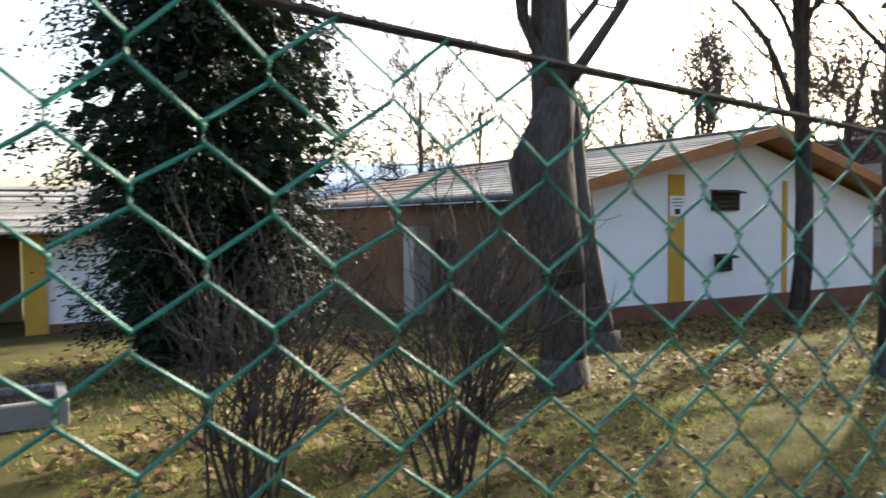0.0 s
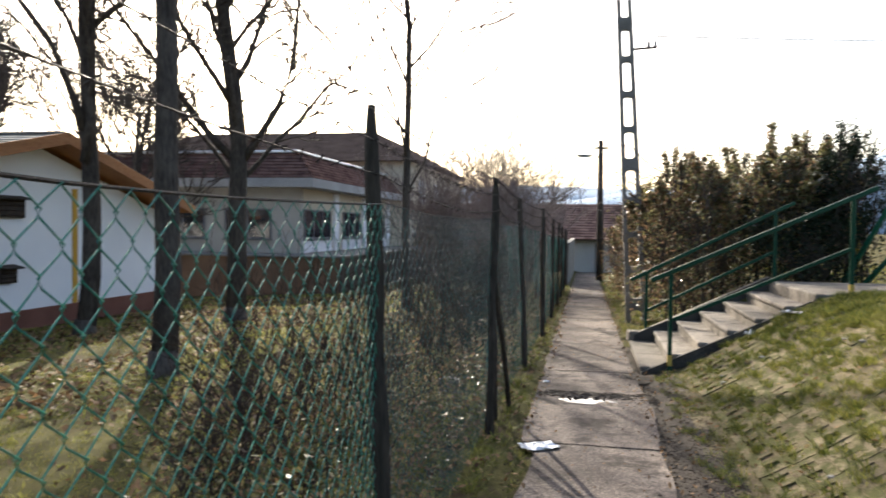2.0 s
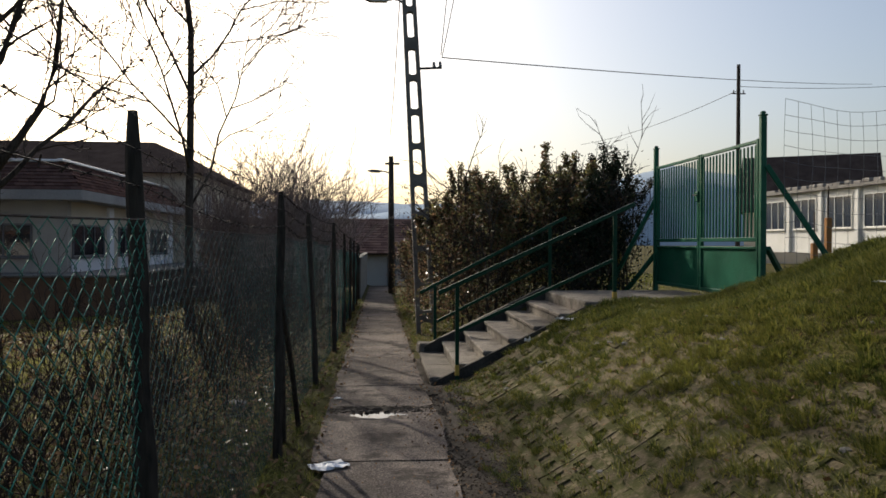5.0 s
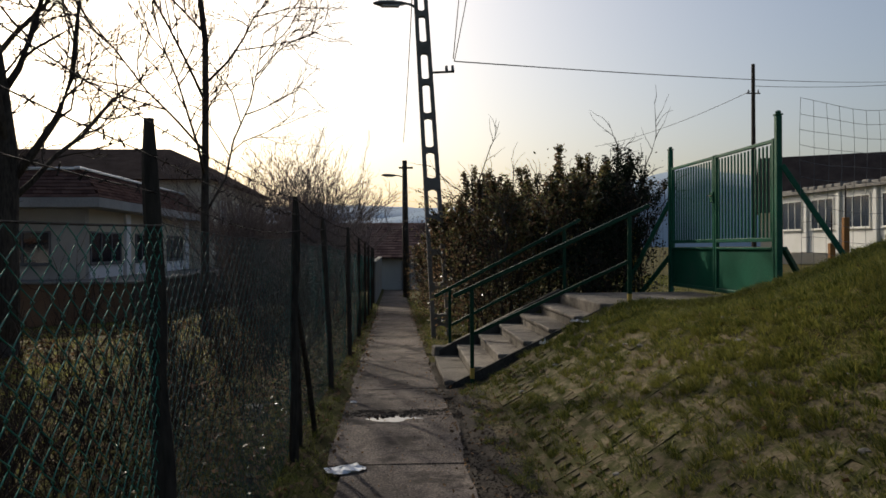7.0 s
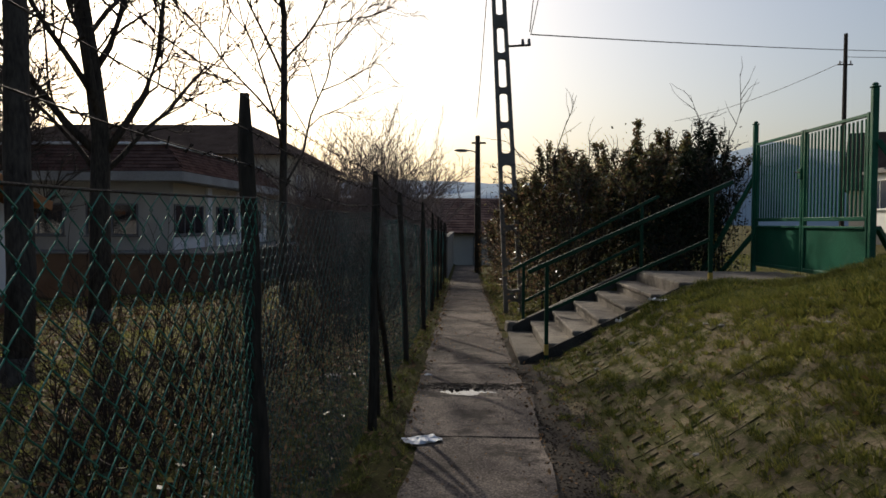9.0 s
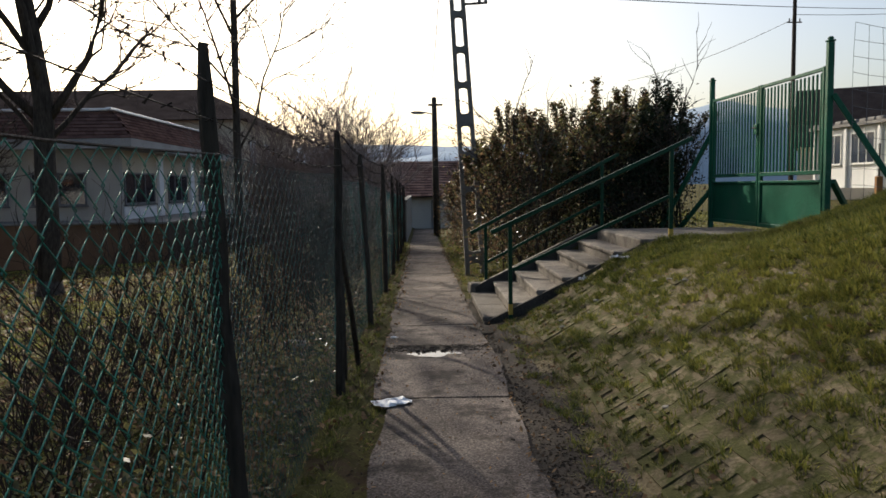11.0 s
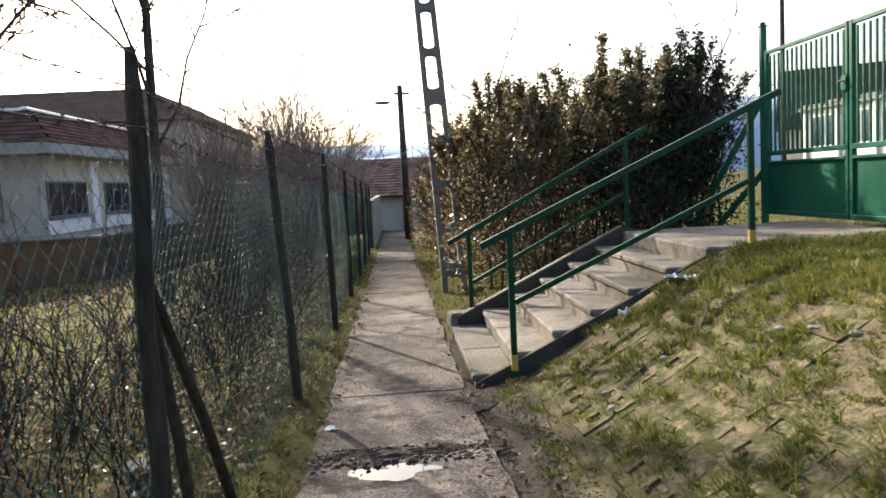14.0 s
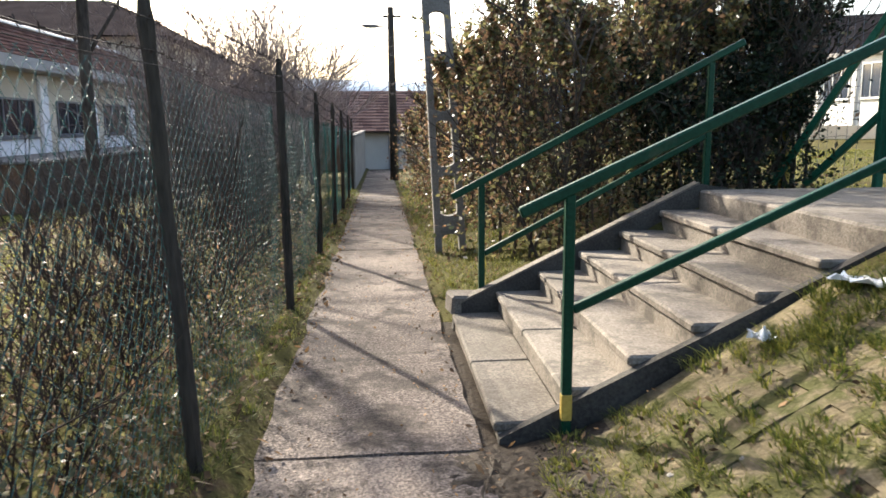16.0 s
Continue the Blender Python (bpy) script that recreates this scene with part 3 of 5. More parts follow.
# ---- the low house across the lawn ----
def window_unit(parent, origin, right, w, h, out, name="window", panes=2, frame_mat=None):
    """A framed window standing 3 cm proud of a wall: origin is its lower corner, right the way along the wall."""
    o, r, n = Vector(origin), Vector(right).normalized(), Vector(out).normalized()
    fm = frame_mat or M_WHITE
    m = Matrix((r, n, Vector((0, 0, 1)))).transposed().to_4x4()
    fr = Geo()
    for du, dv, sw, sh in ((w / 2, 0.03, w, 0.06), (w / 2, h - 0.03, w, 0.06), (0.03, h / 2, 0.06, h - 0.12), (w - 0.03, h / 2, 0.06, h - 0.12)):
        fr.box(o + r * du + Vector((0, 0, dv)) + n * 0.02, (sw, 0.08, sh), m, bevel=0.008)
    for k in range(1, panes):
        fr.box(o + r * (w * k / panes) + Vector((0, 0, h / 2)) + n * 0.02, (0.05, 0.06, h - 0.12), m, bevel=0.006)
    win = part(name, fr, fm, parent)
    for k in range(panes):
        a, b = w * k / panes + 0.03, w * (k + 1) / panes - 0.03
        part("pane", Geo().box(o + r * ((a + b) / 2) + Vector((0, 0, h / 2)) + n * 0.012, (b - a, 0.01, h - 0.1), m), M_GLASS, win)
    part("sill", Geo().box(o + r * (w / 2) + Vector((0, 0, -0.03)) + n * 0.06, (w + 0.1, 0.14, 0.05), m, bevel=0.01), fm, win)
    return win


def roof_courses(a, b, c, d, rows, thick, lift=0.02, cols=1):
    """Overlapping courses between the eave a-b and the ridge d-c."""
    a, b, c, d = Vector(a), Vector(b), Vector(c), Vector(d)
    n = (b - a).cross(d - a).normalized()
    if n.z < 0:
        n = -n
    g = Geo()
    for r in range(rows):
        t0, t1 = r / rows, (r + 1.12) / rows
        for k in range(cols):
            s0, s1 = (k + (0.5 if r % 2 else 0)) / cols, (k + 1 + (0.5 if r % 2 else 0)) / cols
            s0, s1 = min(s0, 1), min(s1, 1)
            if s1 - s0 < 1e-4:
                continue
            gap = 0.004 / max(cols, 1) if cols > 1 else 0
            p = [a.lerp(b, s0 + gap).lerp(d.lerp(c, s0 + gap), t0), a.lerp(b, s1 - gap).lerp(d.lerp(c, s1 - gap), t0), a.lerp(b, s1 - gap).lerp(d.lerp(c, s1 - gap), min(t1, 1)), a.lerp(b, s0 + gap).lerp(d.lerp(c, s0 + gap), min(t1, 1))]
            j = random.uniform(0, 0.006)
            q = [p[0] + n * (lift + thick + j), p[1] + n * (lift + thick + j), p[2] + n * (lift + j), p[3] + n * (lift + j)]
            base = len(g.v)
            g.v.extend(tuple(z) for z in p + q)
            for fc in ((4, 5, 6, 7), (0, 1, 5, 4), (1, 2, 6, 5), (3, 0, 4, 7)):
                g.f.append([base + z for z in fc])
    return g


HX, HY0, HYM, HY1 = -11.3, 8.85, 14.3, 19.0      # gable wall: its plane, corners and the ridge's line


def build_house():
    h = thing("house", "low white house with a grey shingle roof and orange gable boards", "house")
    zb, ze, zr = -1.3, 1.85, 3.15
    wall = Geo()
    wall.prism([(HY0, zb), (HY1, zb), (HY1, ze), (HYM, zr), (HY0, ze)], 0, HX - 0.3, HX)
    part("gable_wall", wall, M_WHITE, h)
    part("side_wall", Geo().box((HX - 7.3, HY0 + 0.15, (zb + ze) / 2), (14.0, 0.3, ze - zb)), M_BROWNWALL, h, "brown side wall in shade")
    part("back_wall", Geo().box((HX - 7.3, HY1 - 0.15, (zb + ze) / 2), (14.0, 0.3, ze - zb)), M_WHITE, h)
    part("plinth", Geo().box((HX + 0.03, (HY0 + HY1) / 2, -0.62), (0.06, HY1 - HY0 + 0.04, 0.66), bevel=0.01), M_PLINTH, h, "red-brown painted plinth")
    strip = part("yellow_strip", Geo().box((HX + 0.012, 12.0, 1.0), (0.024, 0.46, 2.75)), M_OCHRE, h, "ochre painted strip on the gable")
    part("corner_strip", Geo().box((HX + 0.012, 15.5, 1.0), (0.024, 0.16, 2.6)), M_OCHRE, h)
    # notice above the strip: plain bars of unreadable lettering
    sign = part("sign", Geo().box((HX + 0.03, 12.0, 1.72), (0.02, 0.42, 0.42), bevel=0.004), M_WHITE, h, "small white notice board")
    for k, w in enumerate((0.3, 0.34, 0.26)):
        part("lettering", Geo().box((HX + 0.0425, 12.0, 1.86 - 0.07 * k), (0.003, w, 0.025)), M_LAMP, sign)
    part("emblem", Geo().box((HX + 0.0425, 12.0, 1.6), (0.003, 0.16, 0.12)), M_STEEL, sign)
    for y, z, w, hh in ((13.45, 1.82, 0.82, 0.40), (13.4, 0.46, 0.46, 0.32)):
        v = part("vent", Geo().box((HX + 0.05, y, z), (0.10, w, hh), bevel=0.01), M_STEEL, h, "dark louvred vent opening")
        part("hood", Geo().box((HX + 0.13, y, z + hh / 2 + 0.01), (0.26, w + 0.06, 0.025), pose(0, 0, 0, 0, 14, 0)), M_STEEL, v)
        for k in range(4):
            part("slat", Geo().box((HX + 0.105, y, z - hh / 2 + hh * (k + 0.5) / 4), (0.02, w - 0.06, 0.03), pose(0, 0, 0, 0, 35, 0)), M_STEEL, v)
    # roof: two slopes, with an overhang over the gable
    xe, xw = HX + 0.75, HX - 15
    ye0, ye1, zl = HY0 - 0.55, HY1 + 0.5, 1.85
    for nm, ya, sgn in (("roof_slope", ye0, 1), ("roof_slope", ye1, -1)):
        deck = Geo()
        deck.prism([(ya, zl), (HYM, zr + 0.1), (HYM, zr + 0.24), (ya, zl + 0.14)], 0, xw, xe)
        part(nm, deck, M_TIMBER, h, "orange stained roof boards")
        part("shingles", roof_courses((xw, ya, zl + 0.14), (xe, ya, zl + 0.14), (xe, HYM, zr + 0.24), (xw, HYM, zr + 0.24), 17, 0.018, 0.006), M_ROOF, h, "grey shingle courses")
        d = Vector((0, HYM - ya, zr + 0.1 - zl))
        part("bargeboard", Geo().box((xe + 0.02, (ya + HYM) / 2, (zl + zr + 0.1) / 2 + 0.06), (0.035, d.length, 0.24), pose(0, 0, 0, math.degrees(math.atan2(d.z, d.y)) if sgn > 0 else math.degrees(math.atan2(d.z, d.y)) - 180, 0, 0), bevel=0.005), M_TIMBER, h, "orange bargeboard")
    part("ridge_cap", Geo().box(((xe + xw) / 2, HYM, zr + 0.27), (xe - xw, 0.3, 0.05), bevel=0.02), M_ROOF, h)
    part("gutter", Geo().tube([(xw, ye0 - 0.06, zl + 0.08), (xe, ye0 - 0.06, zl + 0.08)], 0.07, 8), M_LAMP, h)
    part("vent_pipe", Geo().tube([(HX - 2.2, 9.9, 2.1), (HX - 2.2, 9.9, 3.0)], 0.08, 8), M_STEEL, h, "dark metal vent pipe")
    door = part("door", Geo().box((HX - 4.2, HY0 - 0.02, -0.05), (0.95, 0.05, 2.1), bevel=0.008), M_STEEL, h, "dark side door")
    part("door_handle", Geo().box((HX - 3.85, HY0 - 0.07, 0.0), (0.12, 0.03, 0.025), bevel=0.005), M_GUTTER, door)
    part("pier", Geo().box((HX - 5.2, HY0 - 0.25, 0.1), (0.55, 0.5, 2.4), bevel=0.02), M_GREYWALL, h, "grey rendered pier")
    return h


build_house()


def build_wing():
    w = thing("side_building", "white side wing with an ochre corner and grey roof", "building")
    part("wall", Geo().box((-20.5, 2.85, 0.0), (5.0, 5.5, 2.7)), M_WHITE, w)
    part("corner_pier", Geo().box((-17.94, 0.3, 0.0), (0.14, 0.42, 2.7), bevel=0.01), M_OCHRE, w, "ochre painted corner")
    part("plinth", Geo().box((-17.97, 3.2, -0.82), (0.08, 5.3, 0.3), bevel=0.01), M_PLINTH, w)
    g = roof_courses((-17.3, -4.0, 1.42), (-17.3, 6.5, 1.42), (-21.0, 6.5, 2.43), (-21.0, -4.0, 2.43), 14, 0.006, 0.002)
    part("roof_slope", Geo().prism([(-17.3, 1.27), (-21.0, 2.38), (-24.6, 1.27)], 1, -4.0, 6.5), M_ROOF, w)
    part("shingles", g, M_ROOF, w, "grey shingle courses")
    part("porch_wall", Geo().box((-22.3, -1.9, 0.1), (0.2, 3.9, 2.9)), M_BROWNWALL, w, "brown wall at the back of the porch")
    part("pillar", Geo().box((-18.2, -3.2, 0.0), (0.3, 0.3, 2.6), bevel=0.02), M_TIMBER, w)
    return w


build_wing()


# ---- the school block behind ----
CX, CY = -10.4, 27.0        # its nearest corner


def build_school():
    s = thing("school_building", "long grey building with red tiled skirt roof and large windows", "building")
    zb, zt = -1.9, 2.95
    part("south_wall", Geo().box((CX - 9.0, CY + 0.15, (0.45 + zt) / 2), (18.0, 0.3, zt - 0.45)), M_GREYWALL, s)
    part("east_wall", Geo().box((CX - 0.15, CY + 12.15, (0.45 + zt) / 2), (0.3, 23.7, zt - 0.45)), M_CREAM, s)
    part("base_wall", Geo().box((CX - 8.0, CY + 11.0, (zb + 0.42) / 2), (20.5, 26.0, 0.42 - zb)), M_BROWNWALL, s, "brown brick base storey")
    # added thin slab: paints the east side's shade over the brown base
    part("base_shade_face", Geo().box((CX + 2.29, CY + 11.0, (zb + 0.42) / 2), (0.08, 26.1, 0.42 - zb)), M_SHADEBRICK, s, "east face of the base storey, coloured dark for shade")
    part("base_band", Geo().box((CX - 8.0, CY + 11.0, 0.46), (20.7, 26.2, 0.08), bevel=0.02), M_CONC, s)
    z = 1.02
    for x in (CX - 2.3, CX - 5.0, CX - 7.7, CX - 10.4, CX - 13.1):
        window_unit(s, (x - 0.75, CY, z), (1, 0, 0), 1.9, 1.15, (0, -1, 0), panes=2, frame_mat=M_LAMP)
    for y, w in ((CY + 0.35, 3.0), (CY + 5.0, 2.5), (CY + 9.3, 2.6), (CY + 13.6, 2.6), (CY + 18.0, 2.6)):
        window_unit(s, (CX, y, z), (0, 1, 0), w, 1.15, (1, 0, 0), panes=3, frame_mat=M_LAMP)
        part("parapet_panel", Geo().box((CX + 0.03, y + w / 2, 0.72), (0.06, w + 0.2, 0.46), bevel=0.01), M_WHITE, s, "white panel below a window")
        part("pilaster", Geo().box((CX + 0.06, y + w + 0.6, 1.7), (0.12, 0.5, 2.4), bevel=0.01), M_WHITE, s)
    # eave board and tiled skirt on two sides
    o = 0.75
    x0, y0 = CX + o, CY - o
    part("eave_board", Geo().box((x0 - 9.5, y0 + 0.05, 3.12), (19.0, 0.12, 0.34), bevel=0.01), M_EAVE, s, "weathered grey eave board")
    part("eave_board", Geo().box((x0 - 0.05, CY + 12, 3.12), (0.12, 25.4, 0.34), bevel=0.01), M_EAVE, s, "weathered grey eave board")
    part("soffit", Geo().box((CX - 8.6, CY + 11.9, 2.97), (18.6, 25.0, 0.05)), M_GREYWALL, s)
    t = 0.95
    part("tile_skirt", roof_courses((x0 - 19, y0, 3.28), (x0, y0, 3.28), (x0 - t, y0 + t, 4.3), (x0 - 19, y0 + t, 4.3), 8, 0.03, 0.0, 60), M_TILE, s, "red-brown tile courses")
    part("tile_skirt", roof_courses((x0, y0, 3.28), (x0, CY + 24.5, 3.28), (x0 - t, CY + 24.5, 4.3), (x0 - t, y0 + t, 4.3), 8, 0.03, 0.0, 80), M_TILE, s, "red-brown tile courses")
    part("skirt_core", Geo().box((x0 - t - 9.2, CY + 12, 3.7), (18.4, 23.9, 1.1)), M_TILE, s)
    part("top_flashing", Geo().box((x0 - t, CY + 12, 4.34), (0.2, 24.3, 0.10), bevel=0.02), M_GUTTER, s, "bright metal roof edge")
    part("top_flashing", Geo().box((x0 - t - 9, y0 + t, 4.34), (18.0, 0.2, 0.10), bevel=0.02), M_GUTTER, s, "bright metal roof edge")
    return s


build_school()


def build_hall_block():
    """The taller block with a hipped roof behind the school."""
    b = thing("tall_building", "taller block with a brown hipped roof behind", "building")
    x0, x1, y0, y1, ze, zr = -27.0, -9.2, 40.0, 56.0, 5.1, 7.2
    part("wall", Geo().box(((x0 + x1) / 2, (y0 + y1) / 2, 1.6), (x1 - x0, y1 - y0, 7.0)), M_CREAM, b)
    g = Geo()
    e = 0.6
    p = [(x0 - e, y0 - e, ze), (x1 + e, y0 - e, ze), (x1 + e, y1 + e, ze), (x0 - e, y1 + e, ze)]
    r0, r1 = (x0 + 3.2, (y0 + 4), zr), (x1 - 3.2, (y0 + 4), zr)
    r2, r3 = (x1 - 3.2, y1 - 4, zr), (x0 + 3.2, y1 - 4, zr)
    g.face(p[0], p[1], r1, r0).face(p[1], p[2], r2, r1).face(p[2], p[3], r3, r2).face(p[3], p[0], r0, r3).face(r0, r1, r2, r3).face(p[3], p[2], p[1], p[0])
    part("roof", g, M_DARKROOF, b, "brown hipped roof")
    for y in (42, 46, 50):
        window_unit(b, (x1, y, 2.9), (0, 1, 0), 1.4, 1.3, (1, 0, 0))
    return b


build_hall_block()


def build_end_house():
    b = thing("end_building", "low grey building with a brown roof closing the path", "building")
    y = 41.0
    part("wall", Geo().box((2.6, y + 4, 0.1), (7.0, 8.0, 2.0)), M_GREYWALL, b)
    part("side_wall", Geo().box((-4.95, y + 4, 0.1), (8.1, 7.9, 2.0)), M_BROWNWALL, b, "brown brick part of the wall")
    part("roof", roof_courses((-9.5, y - 0.5, 1.0), (6.5, y - 0.5, 1.0), (6.5, y + 4, 3.0), (-9.5, y + 4, 3.0), 14, 0.03, 0.0, 40), M_DULLTILE, b, "dull brown tiled roof")
    part("roof_core", Geo().prism([(y - 0.5, 0.95), (y + 4, 2.98), (y + 8.5, 0.95)], 0, -9.5, 6.5), M_DARKROOF, b)
    part("door", Geo().box((0.9, y - 0.03, 0.0), (0.5, 0.06, 1.6), bevel=0.01), M_LAMP, b, "grey door")
    return b


build_end_house()


def build_white_hall():
    """The long white prefabricated hall beyond the yard."""
    b = thing("white_hall", "long white prefabricated hall with tall window panels", "building")
    za, zt = 1.1, 4.6
    m = pose(24.5, 46.5, 0, 0, 0, -87)
    b.matrix_basis = m
    L = 36.0
    part("wall", Geo().box((L / 2, 0.2, (za + zt) / 2), (L, 0.4, zt - za)), M_HALL, b)
    part("roof_slab", Geo().box((L / 2, 5.0, zt + 0.05), (L + 0.6, 10.6, 0.18), bevel=0.02), M_CONC, b)
    part("back_wall", Geo().box((L / 2, 9.8, (za + zt) / 2), (L, 0.4, zt - za)), M_HALL, b)
    for x in (0.2, L - 0.2):
        part("end_wall", Geo().box((x, 5.0, (za + zt) / 2), (0.4, 9.2, zt - za)), M_HALL, b)
    for k in range(12):
        x = 3.0 * k + 0.25
        part("pilaster", Geo().box((x, -0.08, (za + zt) / 2), (0.28, 0.16, zt - za), bevel=0.02), M_HALL, b)
        window_unit(b, (x + 0.4, 0, za + 1.35), (1, 0, 0), 2.1, 1.75, (0, -1, 0), panes=3, frame_mat=M_HALL)
        for q in range(4):
            part("coping_stone", Geo().box((x + 0.75 * q + random.uniform(-0.1, 0.1), 0.0, zt + 0.2 + random.uniform(-0.04, 0.06)), (0.6, 0.4, 0.22), bevel=0.05), M_CONC, b)
    return b


build_white_hall()


def build_far_house():
    b = thing("far_house", "far house with a steep dark roof", "house")
    b.matrix_basis = pose(34.0, 57.0, 0.0, 0, 0, -30)
    part("wall", Geo().box((0, 0, 2.0), (9, 8, 5.0)), M_CREAM, b)
    part("roof", Geo().prism([(-4.6, 4.0), (4.6, 4.0), (0, 8.6)], 0, -4.9, 4.9), M_DARKROOF, b)
    return b


build_far_house()


def build_hills():
    """Wooded hills beyond the town; distance haze is mixed into their colour."""
    for name, r, hts, z0 in (("hill_near", 900, [(-60, 60), (-30, 40), (-8, 34), (-2, 38), (5, 45), (15, 70), (22, 98), (30, 70), (38, 62), (60, 60)], 1), ("hill_far", 1500, [(-60, 120), (-20, 80), (-5, 92), (5, 84), (15, 120), (24, 90), (36, 130), (60, 90)], 2)):
        g = Geo()
        n = 160
        for k in range(n + 1):
            w = -75 + 150 * k / n
            h = table(w, hts) + 6 * noise.noise((w * 0.3, z0, 0)) + 2.5 * noise.noise((w * 1.4, z0, 0))
            x, y = math.sin(radians(w)), math.cos(radians(w))
            for rr, hh in ((r, -5.0), (r * 1.02, h * 0.5), (r * 1.06, h), (r * 1.2, -5.0)):
                g.v.append((x * rr, y * rr, hh))
        for k in range(n):
            for q in range(3):
                g.f.append([k * 4 + q, (k + 1) * 4 + q, (k + 1) * 4 + q + 1, k * 4 + q + 1])
        tagged(part(name, g, M_HILL, smooth=True), "wooded hills on the horizon, coloured pale blue for haze", "hills", kind="structure")


build_hills()
# ---- trees and shrubs ----
class Wood:
    """Branches as tapered tubes, gathered by size."""

    def __init__(self, seed, thin=0.0024):
        self.thin = thin
        self.rnd = random.Random(seed)
        self.limbs, self.twigs, self.tips = Geo(), Geo(), []

    def branch(self, p, d, length, r, level, top_level, droop=0.0, spread=38.0, kids=5, bare=0.0):
        rnd = self.rnd
        n = 7 if level == 0 else (5 if level == 1 else 4)
        pts, rad = [Vector(p)], [r]
        d = Vector(d).normalized()
        step = length / n
        end = 0.55 if level == 0 else 0.35
        for k in range(n):
            wob = (0.05, 0.13, 0.2, 0.26, 0.3, 0.3)[level]
            d = (d + Vector((rnd.gauss(0, wob), rnd.gauss(0, wob), rnd.gauss(0, wob * 0.7) - droop + (0.06 if level else 0.02)))).normalized()
            pts.append(pts[-1] + d * step)
            rad.append(r * lerp(1, end, (k + 1) / n))
        geo = self.limbs if level < 2 else self.twigs
        geo.tube(pts, rad, (10, 7, 4, 3, 3, 3)[level], cap=level < 2)
        self.tips.append(pts[-1])
        if level >= top_level:
            return
        count = kids + 2 if level < 2 else kids
        for k in range(count):
            t = lerp(max(bare, 0.25), 1.0, (k + rnd.uniform(0.2, 0.8)) / count) if level == 0 else lerp(0.25, 1.0, (k + rnd.random()) / count)
            i = min(int(t * n), n - 1)
            q = pts[i].lerp(pts[i + 1], t * n - i)
            axis = (pts[i + 1] - pts[i]).normalized()
            side = axis.cross(Vector((rnd.gauss(0, 1), rnd.gauss(0, 1), rnd.gauss(0, 1)))).normalized()
            w = radians(rnd.uniform(0.6, 1.3) * spread)
            nd = axis * math.cos(w) + side * math.sin(w)
            nr = max(lerp(r, r * end, t) * rnd.uniform(0.3, 0.52), self.thin * (1 + 0.75 * max(0, 3 - level)))
            self.branch(q, nd, length * rnd.uniform(0.38, 0.62) * (1.1 - 0.35 * t), nr, level + 1, top_level, droop, spread, kids)


def bare_tree(x, y, height, r, seed, label, levels=4, spread=38, kids=5, bare=0.4, lean=(0, 0), group="", thin=0.007, fork=None):
    z = ground_z(x, y) - 0.15
    t = thing("tree", label, "tree", (x, y, z), group)
    w = Wood(seed, thin)
    foot = Geo()
    w.branch((0, 0, 0), (lean[0], lean[1], 1), height, r, 0, levels, 0.0, spread, kids, bare)
    if fork:
        for fx, fy, fz, fl, fr in fork:
            w.branch((0, 0, fz), (fx, fy, 1), fl, fr, 1, levels, 0.0, spread, kids)
    # root flare
    foot.tube([(0, 0, -0.1), (0, 0, 0.12), (0, 0, 0.45)], [r * 1.5, r * 1.25, r * 1.0], 10)
    part("trunk", w.limbs, M_BARK, t, smooth=True)
    part("root_flare", foot, M_BARK, t, smooth=True)
    tagged(part("twig_growth", w.twigs, M_TWIG, t, "bare thin twigs"), kind="stuff")
    return t


big_tree = bare_tree(-6.15, 4.90, 9.0, 0.25, 11, "thick dark tree trunk with a swollen fork, bare", 4, 40, 5, 0.55, (0.0, 0.02), fork=[(0.55, 0.5, 3.2, 2.6, 0.07), (-0.6, -0.3, 3.1, 2.5, 0.08)])
burl = Geo().tube([(0.02, 0.02, 1.2), (-0.05, -0.05, 1.7), (-0.13, -0.12, 2.1), (-0.16, -0.15, 2.45), (-0.10, -0.09, 2.8), (0.0, 0.0, 3.2)], [0.20, 0.27, 0.33, 0.31, 0.25, 0.16], 12)
burl.v = [(p[0] + 0.05 * noise.noise((p[0] * 4, p[1] * 4, p[2] * 3)), p[1] + 0.05 * noise.noise((p[0] * 4, p[1] * 4, p[2] * 3 + 9)), p[2]) for p in burl.v]
part("burl", burl, M_BARK, big_tree, "swollen burl on the trunk", smooth=True)
bare_tree(-8.15, 7.2, 8.5, 0.25, 12, "leaning bare tree beside the thick trunk", 4, 40, 5, 0.5, (-0.12, -0.08))
bare_tree(-4.73, 8.31, 9.5, 0.165, 13, "straight bare tree on the lawn", 4, 36, 5, 0.62, (0.01, 0.0))
bare_tree(-9.1, 12.85, 9.0, 0.19, 14, "bare forked tree by the white gable", 4, 26, 5, 0.45, (0.0, 0.02), thin=0.010, fork=[(0.25, 0.3, 3.4, 4.2, 0.10), (-0.2, -0.3, 4.0, 4.0, 0.08)])
bare_tree(-7.1, 15.0, 9.0, 0.22, 15, "wide-crowned bare tree with spreading limbs", 4, 40, 7, 0.42, (0.02, 0.0), thin=0.0075, fork=[(0.6, 0.2, 3.3, 4.2, 0.085), (-0.6, -0.2, 3.5, 4.2, 0.09), (0.9, 0.3, 3.0, 3.4, 0.06), (-0.9, 0.3, 3.1, 3.2, 0.055)])
bare_tree(-3.95, 17.3, 9.5, 0.10, 16, "slender bare tree beside the fence", 4, 36, 7, 0.22, (0.01, 0.02), thin=0.0075)
